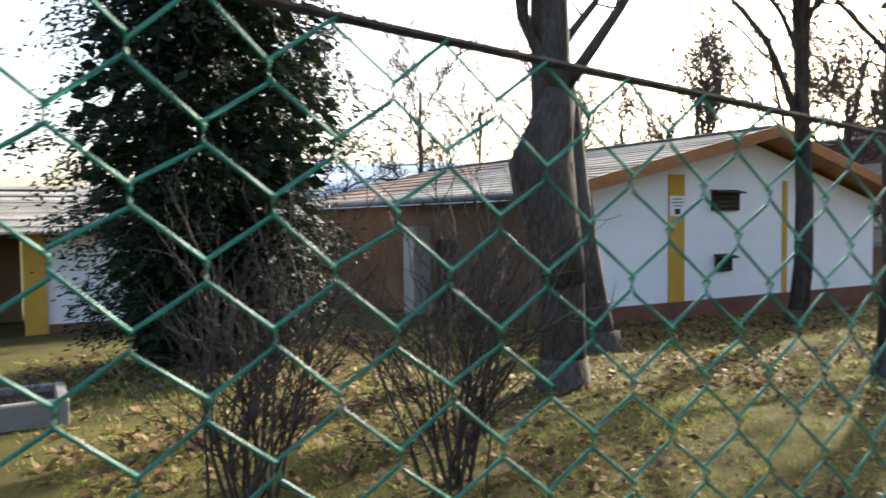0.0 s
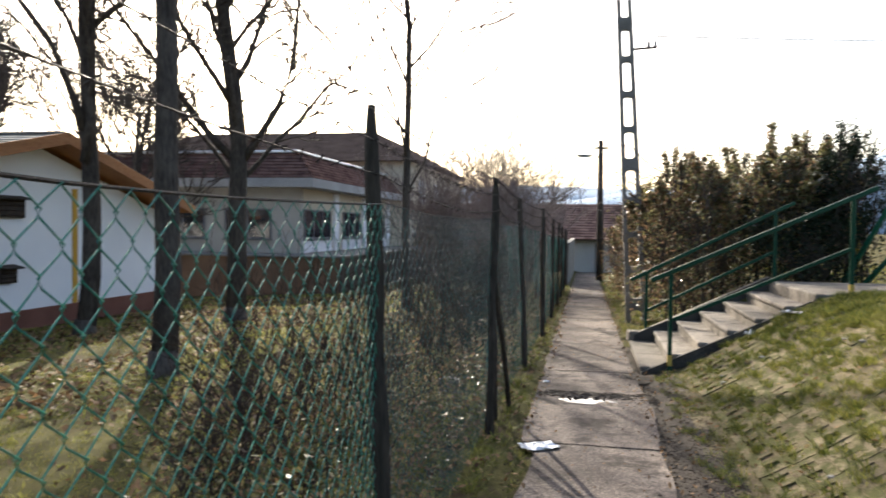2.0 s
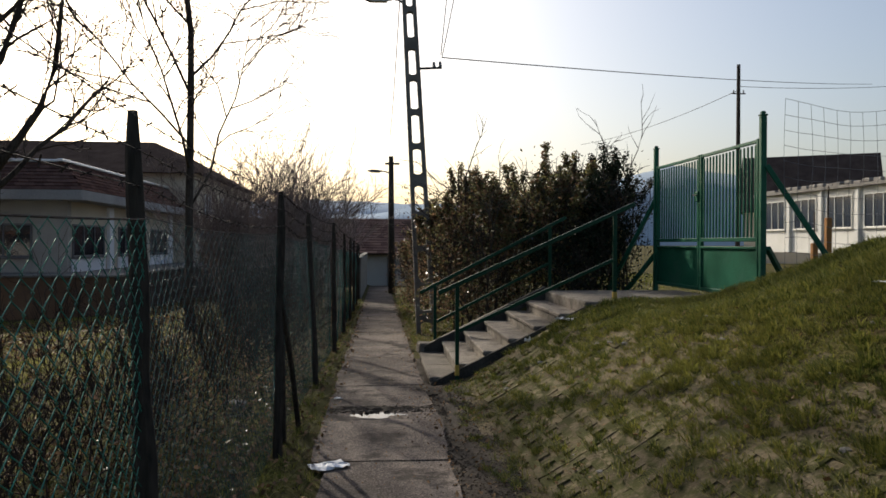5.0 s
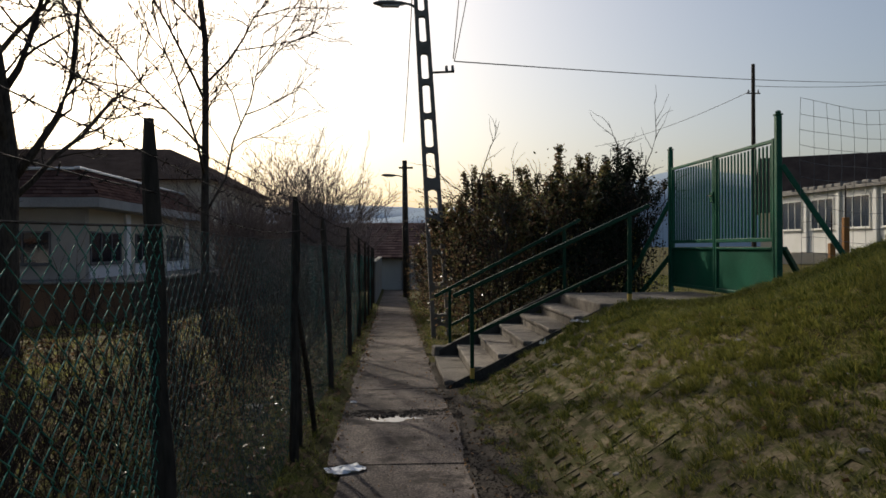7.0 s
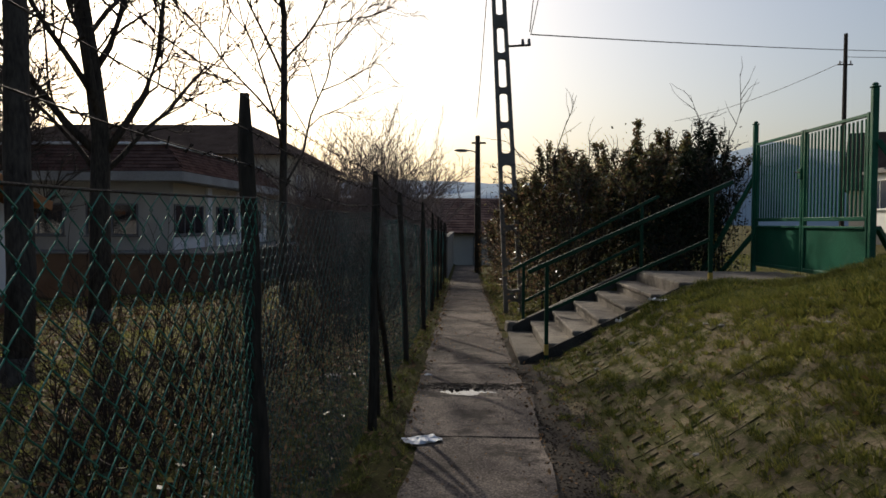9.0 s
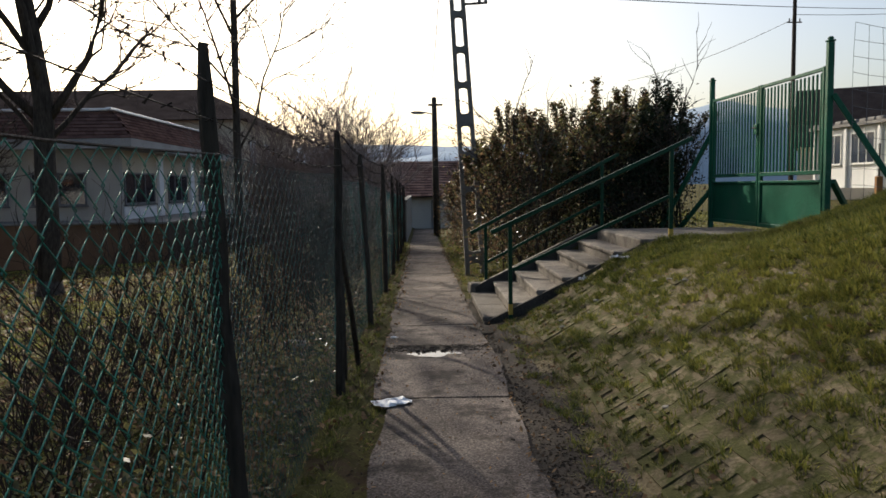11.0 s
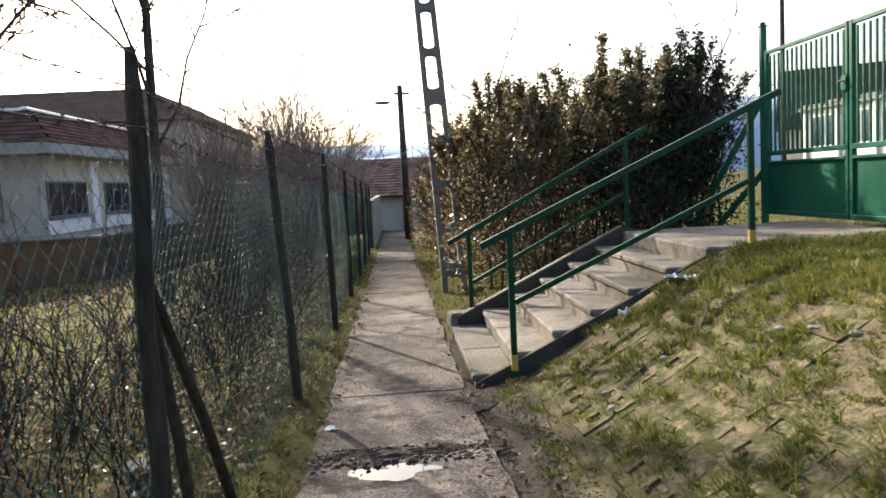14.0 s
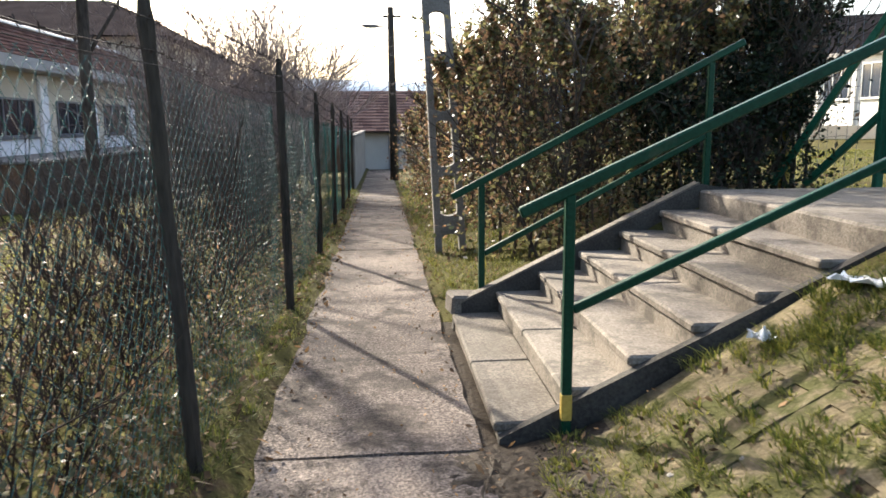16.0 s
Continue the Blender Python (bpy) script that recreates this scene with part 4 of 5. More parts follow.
for k, (x, y, hh, sd) in enumerate(((-17, 26, 8.5, 31), (-20, 22, 8, 32), (-23, 20, 8.5, 33), (-26, 14, 8, 34), (-15.5, 30, 8, 35), (-28, 9, 8, 36), (-33, -3, 9, 37), (-21, 30, 10, 38), (-15, 23, 6.5, 51), (-18.5, 20.5, 6.5, 52), (-25, 24, 7, 53), (-22, 16.5, 6.5, 54), (-30, 18, 8, 55), (-27, 5, 7.5, 56))):
    bare_tree(x, y, hh, 0.12, sd, "bare tree behind the house", 4, 34, 6, 0.12, group="trees behind the house", thin=0.011)


def conifer(x, y, height, radius, seed):
    """A broad dark conifer with drooping sprays down to the grass."""
    rnd = random.Random(seed)
    z = ground_z(x, y)
    t = thing("conifer", "broad dark green conifer with drooping sprays", "tree", (x, y, z))
    part("trunk", Geo().tube([(0, 0, -0.2), (0.03, 0, height * 0.5), (0, 0, height)], [0.24, 0.14, 0.02], 9), M_BARK, t, smooth=True)
    limbs, sprays = Geo(), Geo()
    for k in range(560):
        f = rnd.random() ** 1.35
        h0 = 0.55 + f * (height - 0.7)
        reach = radius * (1 - f) ** 0.72 * rnd.uniform(0.55, 1.12) * min(1.0, 0.45 + 0.16 * h0) + 0.15
        a = rnd.uniform(0, 2 * math.pi)
        dx, dy = math.cos(a), math.sin(a)
        pts = []
        for q in range(6):
            s = q / 5
            pts.append(Vector((dx * reach * s, dy * reach * s, h0 + 0.35 * reach * s - 0.42 * reach * s * s)))
        limbs.tube(pts, [0.02, 0.017, 0.014, 0.011, 0.008, 0.004], 3, cap=False)
        for q in range(185):
            s = rnd.uniform(0.25, 1.05)
            i = min(int(s * 5), 4)
            c = pts[i].lerp(pts[i + 1], s * 5 - i)
            c = c + Vector((rnd.gauss(0, 0.13), rnd.gauss(0, 0.13), rnd.gauss(-0.05, 0.1)))
            l, w = rnd.uniform(0.06, 0.14), rnd.uniform(0.010, 0.024)
            d = Vector((dx + rnd.gauss(0, 0.6), dy + rnd.gauss(0, 0.6), rnd.uniform(-1.1, 0.2))).normalized()
            sd = d.cross(Vector((rnd.gauss(0, 1), rnd.gauss(0, 1), rnd.gauss(0, 1)))).normalized() * w
            sprays.face(c, c + d * l * 0.5 + sd, c + d * l, c + d * l * 0.5 - sd)
    for k in range(8500):
        f = rnd.random() ** 1.6
        a, reach = rnd.uniform(0, 6.283), radius * (1 - f) ** 0.72 * rnd.uniform(0.1, 0.8) * min(1.0, 0.4 + 0.16 * f * height)
        c = Vector((math.cos(a) * reach, math.sin(a) * reach, 0.15 + f * (height - 0.3)))
        d = Vector((math.cos(a) + rnd.gauss(0, 0.5), math.sin(a) + rnd.gauss(0, 0.5), rnd.uniform(-1.2, 0.1))).normalized()
        sd = d.cross(Vector((rnd.gauss(0, 1), rnd.gauss(0, 1), rnd.gauss(0, 1)))).normalized() * rnd.uniform(0.05, 0.11)
        l = rnd.uniform(0.2, 0.42)
        sprays.face(c, c + d * l * 0.5 + sd, c + d * l, c + d * l * 0.5 - sd)
    tagged(part("limb_growth", limbs, M_TWIG, t), kind="stuff")
    part("crown", sprays, M_CONIFER, t)
    return t


conifer(-11.0, 2.42, 13.0, 2.65, 5)


def shrub(x, y, height, spread, stems, seed, label, levels=3, rr=0.012, kids=4, name="shrub", group=""):
    rnd = random.Random(seed)
    z = ground_z(x, y) - 0.05
    t = thing(name, label, "shrub", (x, y, z), group)
    w = Wood(seed, 0.0014 if height < 1.4 else (0.0022 if height < 3 else 0.0045))
    for k in range(stems):
        a, s = rnd.uniform(0, 6.28), spread * rnd.uniform(0.2, 1)
        w.branch((rnd.gauss(0, 0.08), rnd.gauss(0, 0.08), 0), (math.cos(a) * s, math.sin(a) * s, 1), height * rnd.uniform(0.6, 1.05), rr * rnd.uniform(0.6, 1.2), 1, levels, 0.0, 30, kids)
    # tall bushes take the twig colour lightened for sunlight and haze
    tagged(part("stem_growth", w.limbs, M_BRAMBLE if name == "bramble" else (M_TWIGPALE if height > 2.4 else M_TWIG), t), kind="stuff")
    tagged(part("twig_growth", w.twigs, M_BRAMBLE if name == "bramble" else (M_TWIGPALE if height > 2.4 else M_TWIG), t), kind="stuff")
    return t


shrub(-4.3, 1.15, 1.5, 0.55, 22, 21, "bare multi-stemmed shrub on the lawn")
shrub(-3.95, 2.3, 1.7, 0.45, 24, 22, "dense bare shrub near the fence")
shrub(-2.6, 25.5, 4.6, 0.5, 44, 23, "large grey twiggy bush beside the fence", 4, 0.03, 4)
shrub(-4.4, 24.0, 4.1, 0.55, 44, 24, "large grey twiggy bush beside the fence", 4, 0.03, 4)
shrub(-5.0, 33.0, 4.6, 0.55, 22, 26, "large grey twiggy bush beside the fence", 4, 0.03, 4)
shrub(-3.2, 36.0, 4.4, 0.55, 22, 27, "large grey twiggy bush beside the fence", 4, 0.03, 4)
shrub(-2.2, 20.5, 2.6, 0.55, 20, 28, "grey twiggy bush beside the fence", 4, 0.016, 4)
shrub(-1.8, 30.0, 4.2, 0.5, 20, 25, "large grey twiggy bush beside the fence", 4, 0.03, 4)
for k, (x, y, hh) in enumerate(((-2.6, 12.4, 1.3), (-2.2, 13.8, 1.4), (-1.5, 15.2, 1.4), (-2.0, 16.8, 1.6), (-1.3, 18.4, 1.8))):
    shrub(x, y, hh, 0.6, 18, 60 + k, "dense dark bare shrub behind the fence", 3, 0.010, 5, group="bare shrubs behind the fence")
for k in range(46):
    rnd = random.Random(100 + k)
    y = 3.3 + 0.33 * k + rnd.uniform(-0.2, 0.2)
    shrub(-0.8 - rnd.random() * 1.3, y, rnd.uniform(0.65, 1.3), 0.6, 9, 200 + k, "dry brown brambles growing along the fence", 3, 0.005, 3, name="bramble", group="brambles along the fence")


def leafy_bush(x, y, height, rx, ry, seed, label, brown=0.2, count=14000, leaf=0.058, dark=False):
    """An evergreen hedge bush: stems, and separate small leaves set in uneven clumps."""
    rnd = random.Random(seed)
    z = ground_z(x, y)
    t = thing("hedge_bush", label, "bush", (x, y, z - 0.05), "hedge above the path")
    w = Wood(seed, 0.004)
    for k in range(13):
        a = rnd.uniform(0, 6.28)
        s = rnd.uniform(0.05, 0.5)
        w.branch((rnd.gauss(0, rx * 0.3), rnd.gauss(0, ry * 0.3), 0), (math.cos(a) * s * rx, math.sin(a) * s * ry, 1), height * (rnd.uniform(0.9, 1.1) if k < 1 else rnd.uniform(0.5, 0.8)), 0.018, 1, 3, 0.0, 32, 5)
    tagged(part("stem_growth", w.limbs, M_TWIG, t), kind="stuff")
    tagged(part("twig_growth", w.twigs, M_TWIG, t), kind="stuff")
    green, dull = Geo(), Geo()
    clumps = []
    for k in range(420):
        a, f = rnd.uniform(0, 6.28), rnd.random() ** 0.5
        h = height * rnd.uniform(0.04, 0.86)
        shape = (1 - 0.45 * (h / height) ** 3)
        clumps.append((Vector((math.cos(a) * rx * f * shape, math.sin(a) * ry * f * shape, h)), rnd.uniform(0.07, 0.26)))
    for tip in w.tips[::14]:
        if tip.z < height * 0.95:
            clumps.append((tip, 0.06))
    shoots = Geo()
    for k in range(34):
        a, f = rnd.uniform(0, 6.28), rnd.random() ** 0.5 * 0.95
        foot = Vector((math.cos(a) * rx * f, math.sin(a) * ry * f, height * (0.98 - 0.35 * f * f) * rnd.uniform(0.72, 0.98)))
        way = Vector((math.cos(a) * f * 0.5 + rnd.gauss(0, 0.18), math.sin(a) * f * 0.5 + rnd.gauss(0, 0.18), 1)).normalized()
        long = rnd.uniform(0.2, 0.6)
        end = foot + way * long + Vector((rnd.gauss(0, 0.04), rnd.gauss(0, 0.04), 0))
        shoots.tube([foot - way * 0.3, foot, (foot + end) / 2 + Vector((rnd.gauss(0, 0.02), rnd.gauss(0, 0.02), 0)), end], [0.007, 0.006, 0.004, 0.002], 3, cap=False)
        for q in range(int(5 + 9 * long / 0.2)):
            clumps.append((foot.lerp(end, rnd.random()), 0.028))
    tagged(part("shoot_growth", shoots, M_TWIG, t), kind="stuff")
    for k in range(count):
        c, s = rnd.choice(clumps)
        p = c + Vector((rnd.gauss(0, s), rnd.gauss(0, s), rnd.gauss(0, s)))
        if p.z < 0.05:
            continue
        d = Vector((rnd.gauss(0, 1), rnd.gauss(0, 1), rnd.gauss(0, 0.8))).normalized()
        sd = d.cross(Vector((rnd.gauss(0, 1), rnd.gauss(0, 1), rnd.gauss(0, 1)))).normalized()
        l = leaf * rnd.uniform(0.7, 1.4)
        (dull if rnd.random() < brown else green).face(p, p + d * l * 0.5 + sd * l * 0.26, p + d * l, p + d * l * 0.5 - sd * l * 0.26)
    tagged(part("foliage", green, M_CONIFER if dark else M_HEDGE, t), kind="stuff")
    tagged(part("dry_foliage", dull, M_HEDGEBROWN, t, "withered brown leaves"), kind="stuff")
    return t


for k, (x, y, hh, rx, ry, br) in enumerate(((1.95, 13.3, 2.85, 0.95, 0.95, 0.3), (3.1, 13.3, 2.75, 1.0, 1.0, 0.15), (3.85, 13.7, 2.7, 0.75, 0.9, 0.2), (2.0, 15.2, 3.25, 0.95, 1.1, 0.3), (3.4, 15.6, 3.0, 1.1, 1.1, 0.15), (1.9, 17.3, 2.9, 0.9, 1.2, 0.5), (1.75, 19.4, 2.7, 0.8, 1.2, 0.55), (1.7, 21.6, 2.5, 0.8, 1.2, 0.5), (1.6, 24.0, 2.4, 0.8, 1.3, 0.45))):
    leafy_bush(x, y, hh * 0.92, rx, ry, 300 + k, "evergreen hedge bush with some withered leaves", br + 0.12)


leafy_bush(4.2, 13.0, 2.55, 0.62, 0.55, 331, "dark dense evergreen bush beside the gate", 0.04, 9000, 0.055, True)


# added low bush; its dark leaf colour stands for the hedge's shaded interior
leafy_bush(3.45, 12.55, 1.35, 0.85, 0.4, 332, "added dark leaves for the shaded inside of the hedge", 0.05, 9000, 0.05, True)


# ---- lamp poles and wires ----
def lattice_pole(x, y, height, lean, label):
    z = ground_z(x, y) - 0.2
    t = thing("lamp_pole", label, "lamp pole", (x, y, z))
    t.rotation_euler = (0, radians(lean), 0)
    w0, w1, th = 0.15, 0.085, 0.075
    half = lambda h: lerp(w0, w1, h / height)
    for s in (-1, 1):
        g = Geo()
        g.prism([(s * w0 - 0.042, 0.0), (s * w0 + 0.042, 0.0), (s * w1 + 0.036, height), (s * w1 - 0.036, height)], 1, -th, th)
        part("leg", g, M_POLE, t)
    h = 0.55
    k = 0
    while h < height:
        a, w = half(h) - 0.035, 0.05 if k % 4 else 0.11
        arc = [(a * math.cos(q * math.pi / 6), w + 0.55 * a * (1 - math.sin(q * math.pi / 6))) for q in range(7)]
        part("web", Geo().prism([(u, h + v) for u, v in arc] + [(-u, h - v) for u, v in arc], 1, 0.005 - th, th - 0.005), M_POLE, t)
        h += 0.66
        k += 1
    return t


main_pole = lattice_pole(1.15, 14.85, 8.2, -3.2, "pale concrete ladder-type lamp pole, leaning")


def lamp_head(parent, at, way, length):
    o, d = Vector(at), Vector(way).normalized()
    arm = part("lamp_arm", Geo().tube([o, o + d * length * 0.5 + Vector((0, 0, 0.06)), o + d * length + Vector((0, 0, 0.08))], 0.025, 8), M_LAMP, parent)
    m = d.to_track_quat("X", "Z").to_matrix().to_4x4()
    c = o + d * (length + 0.3) + Vector((0, 0, 0.08))
    head = Geo()
    head.tube([c - d * 0.32, c - d * 0.25, c - d * 0.05, c + d * 0.2, c + d * 0.33], [0.03, 0.06, 0.10, 0.095, 0.03], 10)
    head.v = [(p[0], p[1], c.z + (p[2] - c.z) * 0.6) for p in head.v]
    lh = part("lamp_head", head, M_LAMP, parent, "grey street lamp head")
    part("lamp_glass", Geo().box(c + Vector((0, 0, -0.05)), (0.36, 0.12, 0.04), m, bevel=0.015), M_GUTTER, lh)


lamp_head(main_pole, (-0.1, 0, 6.62), (-1, -0.15, 0), 0.2)
far_pole = thing("lamp_pole", "far dark wooden lamp pole beside the path", "lamp pole", (0.75, 31.5, ground_z(0.75, 31.5) - 0.2))
part("mast", Geo().tube([(0, 0, 0), (-0.03, 0, 3), (-0.05, 0, 5.9)], [0.15, 0.13, 0.10], 9), M_POST, far_pole, smooth=True)
part("crossarm", Geo().box((0, 0, 5.6), (0.6, 0.08, 0.08), bevel=0.01), M_POST, far_pole)
lamp_head(far_pole, (-0.1, 0, 5.2), (-1, -0.2, 0), 0.3)

yard_pole = thing("utility_pole", "thin dark utility pole beyond the gate", "pole", (20.0, 40.4, 0.9))
part("mast", Geo().tube([(0, 0, 0), (0, 0, 10.6)], [0.14, 0.10], 8), M_STEEL, yard_pole)
part("crossarm", Geo().box((0, 0, 9.0), (0.8, 0.06, 0.06), bevel=0.008), M_STEEL, yard_pole)
for s in (-0.28, 0.28):
    part("insulator", Geo().tube([(s, 0, 9.02), (s, 0, 9.2)], [0.04, 0.03], 6), M_LAMP, yard_pole)


def cable(a, b, sag, r, label):
    a, b = Vector(a), Vector(b)
    pts = [a.lerp(b, k / 24) - Vector((0, 0, sag * 4 * (k / 24) * (1 - k / 24))) for k in range(25)]
    return tagged(part("cable", Geo().tube(pts, r, 5), M_CABLE), label, "cable", "overhead cables")


cable((1.42, 14.85, 5.15), (28.4, 41.3, 10.8), 0.15, 0.012, "thin black overhead cable from the lamp pole")
cable((20.0, 40.4, 10.3), (36, 47, 12.2), 0.2, 0.015, "thin black overhead cable beyond the gate")
cable((20.0, 40.4, 10.1), (16.5, 60, 9.6), 0.4, 0.015, "thin black overhead cable beyond the gate")
cable((0.66, 14.85, 7.4), (0.65, 31.5, 5.9), 0.4, 0.012, "thin black overhead cable along the path")
cable((1.40, 14.85, 5.2), (1.75, 15.3, 8.6), 0.05, 0.010, "thin black cable rising beside the lamp pole")
cable((1.42, 14.85, 5.15), (2.1, 15.3, 8.6), 0.06, 0.010, "thin black cable rising beside the lamp pole")
part("bracket", Geo().box((0.32, 0, 5.35), (0.5, 0.04, 0.04), bevel=0.006), M_STEEL, main_pole)
for s in (0.42, 0.54):
    part("insulator", Geo().tube([(s, 0, 5.36), (s, 0, 5.47)], [0.035, 0.025], 8), M_LAMP, main_pole)
# ---- fences and odds and ends about the gate ----
def wire_fence(pts, height, label):
    f = thing("wire_fence", label, "fence")
    for (x, y) in pts[1:]:
        z = ground_z(x, y)
        part("post", Geo().box((x, y, z + height / 2), (0.07, 0.07, height + 0.3), bevel=0.008), M_GREEN, f)
    for (xa, ya), (xb, yb) in zip(pts, pts[1:]):
        za, zb = ground_z(xa, ya) + 0.1, ground_z(xb, yb) + 0.1
        g = Geo()
        L = math.hypot(xb - xa, yb - ya)
        h = height - 0.35
        at = lambda s, v: Vector((lerp(xa, xb, s) + 0.03 * noise.noise((s * 5, v, 1)), lerp(ya, yb, s) + 0.03 * noise.noise((s * 5, v, 2)), lerp(za, zb, s) + v + 0.05 * noise.noise((s * 3, v * 1.5, 4)) - 0.08 * math.sin(math.pi * s) * v / h))
        n = max(2, int(L / 0.15))
        for k in range(n + 1):
            g.tube([at(k / n, h * q / 6) for q in range(7)], 0.0028, 3, cap=False)
        for q in range(13):
            g.tube([at(k / 10, h * q / 12) for k in range(11)], 0.003, 3, cap=False)
        part("wire_mesh", g, M_LAMP, f, "slack grey wire mesh")
    return f


yard_fence = wire_fence([(4.80, 8.45), (6.35, 8.45), (9.6, 8.3), (13.0, 8.2)], 2.45, "slack wire mesh fence on green posts beyond the gate")
for sx in (-0.55, 0.5):
    p, q = Vector((6.35 + sx * 0.05, 8.45, 2.2)), Vector((6.35 + sx, 8.5 + 0.2 * sx, 0.85))
    part("brace", Geo().tube([p, q], 0.03, 6), M_GREEN, yard_fence)
back_fence = wire_fence([(4.62, 12.3), (4.7, 14.4), (4.8, 18.0)], 2.2, "wire mesh fence on green posts behind the hedge")
for x, y, h in ((7.35, 11.7, 1.35), (7.15, 11.75, 0.95)):
    wp = thing("wooden_post", "short orange-brown wooden post in the yard", "post", (x, y, ground_z(x, y) - 0.1))
    part("shaft", Geo().box((0, 0, h / 2), (0.09, 0.09, h), bevel=0.012), M_WOOD, wp)
    part("pin", Geo().tube([(0, 0, h), (0, 0, h + 0.5)], 0.012, 6), M_STEEL, wp)
yp = thing("yellow_post", "yellow painted steel post behind the gate", "post", (4.35, 13.0, ground_z(4.35, 13.0) - 0.05))
part("shaft", Geo().tube([(0, 0, 0), (0, 0, 1.25)], 0.05, 10), M_YELLOW, yp)
part("cap", Geo().tube([(0, 0, 1.25), (0, 0, 1.29)], [0.055, 0.03], 10), M_YELLOW, yp)


def crumpled(name, x, y, size, seed, label, category, lift=0.0, flat=0.25, mat=None):
    rnd = random.Random(seed)
    g = Geo()
    n = 7
    for j in range(n):
        for i in range(n):
            u, v = (i / (n - 1) - 0.5) * size[0], (j / (n - 1) - 0.5) * size[1]
            g.v.append((u + rnd.gauss(0, 0.012), v + rnd.gauss(0, 0.012), abs(rnd.gauss(0, flat * min(size)))))
    for j in range(n - 1):
        for i in range(n - 1):
            g.f.append([j * n + i, j * n + i + 1, (j + 1) * n + i + 1, (j + 1) * n + i])
    base = len(g.v)
    g.v += [(p[0] * 0.96, p[1] * 0.96, p[2] - 0.004) for p in g.v[:base]]
    g.f += [[base + q for q in f[::-1]] for f in g.f[: (n - 1) ** 2]]
    ob = part(name, g, mat or M_LITTER)
    ob.location = (x, y, (path_z(y) if -0.3 < x < 0.8 else ground_z(x, y)) + 0.008 + lift)
    ob.rotation_euler = (0, 0, rnd.uniform(0, 3))
    return tagged(ob, label, category)


crumpled("paper_sheet", -0.12, 5.50, (0.26, 0.17), 3, "crumpled white paper lying on the path", "litter", flat=0.06)
crumpled("plastic_scrap", 1.93, 8.74, (0.09, 0.08), 4, "white plastic scrap on the bank by the steps", "litter", 0.02)
crumpled("plastic_scrap", 2.35, 8.68, (0.26, 0.12), 5, "white plastic scrap on the bank by the steps", "litter", 0.02, 0.12)
crumpled("paper_sheet", -0.2, 8.05, (0.08, 0.05), 6, "small white paper scrap on the path", "litter", flat=0.05)
crumpled("paper_sheet", 3.3, 4.6, (0.10, 0.06), 8, "small white paper scrap in the grass", "litter", 0.04, 0.05)
bk = thing("bucket", "pale dirty plastic bucket among the brambles", "bucket", (-1.08, 7.2, ground_z(-1.08, 7.2) - 0.01))
part("body", Geo().tube([(0, 0, 0), (0, 0, 0.13)], [0.075, 0.095], 14), M_CONC, bk)
part("rim", Geo().tube([(0, 0, 0.125), (0, 0, 0.145)], [0.103, 0.103], 14), M_CONC, bk)


def rock(x, y, s, seed, label, mat):
    bm = bmesh.new()
    bmesh.ops.create_icosphere(bm, subdivisions=2, radius=1)
    for v in bm.verts:
        k = 1 + 0.35 * noise.noise(v.co * 1.3 + Vector((seed, 0, 0)))
        v.co = Vector((v.co.x * s * k, v.co.y * s * 0.75 * k, v.co.z * s * 0.5 * k))
    me = bpy.data.meshes.new("stone")
    bm.to_mesh(me)
    bm.free()
    me.materials.append(mat)
    ob = new("stone", me)
    ob.location = (x, y, (path_z(y) if -0.3 < x < 0.72 else ground_z(x, y)) + s * 0.1)
    ob.rotation_euler = (0, 0, seed)
    return tagged(ob, label, "stone", "stones on the bank")


rnd = random.Random(77)
for k in range(46):
    x, y = rnd.uniform(1.3, 3.4), rnd.uniform(2.2, 8.5)
    rock(x, y, rnd.uniform(0.015, 0.045), k * 1.7, "pale broken stone lying on the bank", M_CONC)
for k in range(40):
    x, y = rnd.uniform(0.62, 1.2), rnd.uniform(3.0, 8.6)
    rock(x, y, rnd.uniform(0.01, 0.022), k * 1.3 + 100, "small dark stone beside the path", M_MUD)

for k in range(34):
    x, y = rnd.uniform(-0.2, 0.75), rnd.gauss(7.42, 0.07)
    rock(x, y, rnd.uniform(0.008, 0.026), k * 1.9 + 200, "wet dark clod of mud on the path", M_MUD)

def clods(n, x0, x1, y0, y1, size, seed, label):
    """Loose crumbs of earth pressed into the ground."""
    rnd = random.Random(seed)
    g = Geo()
    corners = [Vector(c) for c in ((1, 0, 0), (0, 1, 0), (-1, 0, 0), (0, -1, 0), (0, 0, 1), (0, 0, -1))]
    faces = ((0, 1, 4), (1, 2, 4), (2, 3, 4), (3, 0, 4), (1, 0, 5), (2, 1, 5), (3, 2, 5), (0, 3, 5))
    for k in range(n):
        x, y, s = rnd.uniform(x0, x1), rnd.uniform(y0, y1), size * rnd.uniform(0.3, 1.3)
        z = max(ground_z(x, y), path_z(y) if x < 0.74 else -9)
        m = pose(0, 0, 0, rnd.uniform(0, 40), rnd.uniform(0, 40), rnd.uniform(0, 360))
        base = len(g.v)
        for c in corners:
            q = m @ (c * s * rnd.uniform(0.6, 1.2))
            g.v.append((x + q.x, y + q.y, z + q.z * 0.7))
        g.f += [[base + i for i in f] for f in faces]
    return tagged(part("mud_clods", g, M_MUD), label, "soil", kind="stuff")


clods(4200, 0.74, 1.25, 2.0, 8.85, 0.0105, 5, "dark crumbled earth beside the path")
clods(700, -0.25, 0.9, 7.32, 7.62, 0.018, 6, "wet earth crumbs along the broken joint")
clods(700, -0.42, -0.2, 2.0, 14.0, 0.009, 7, "dark earth crumbs along the path edge")

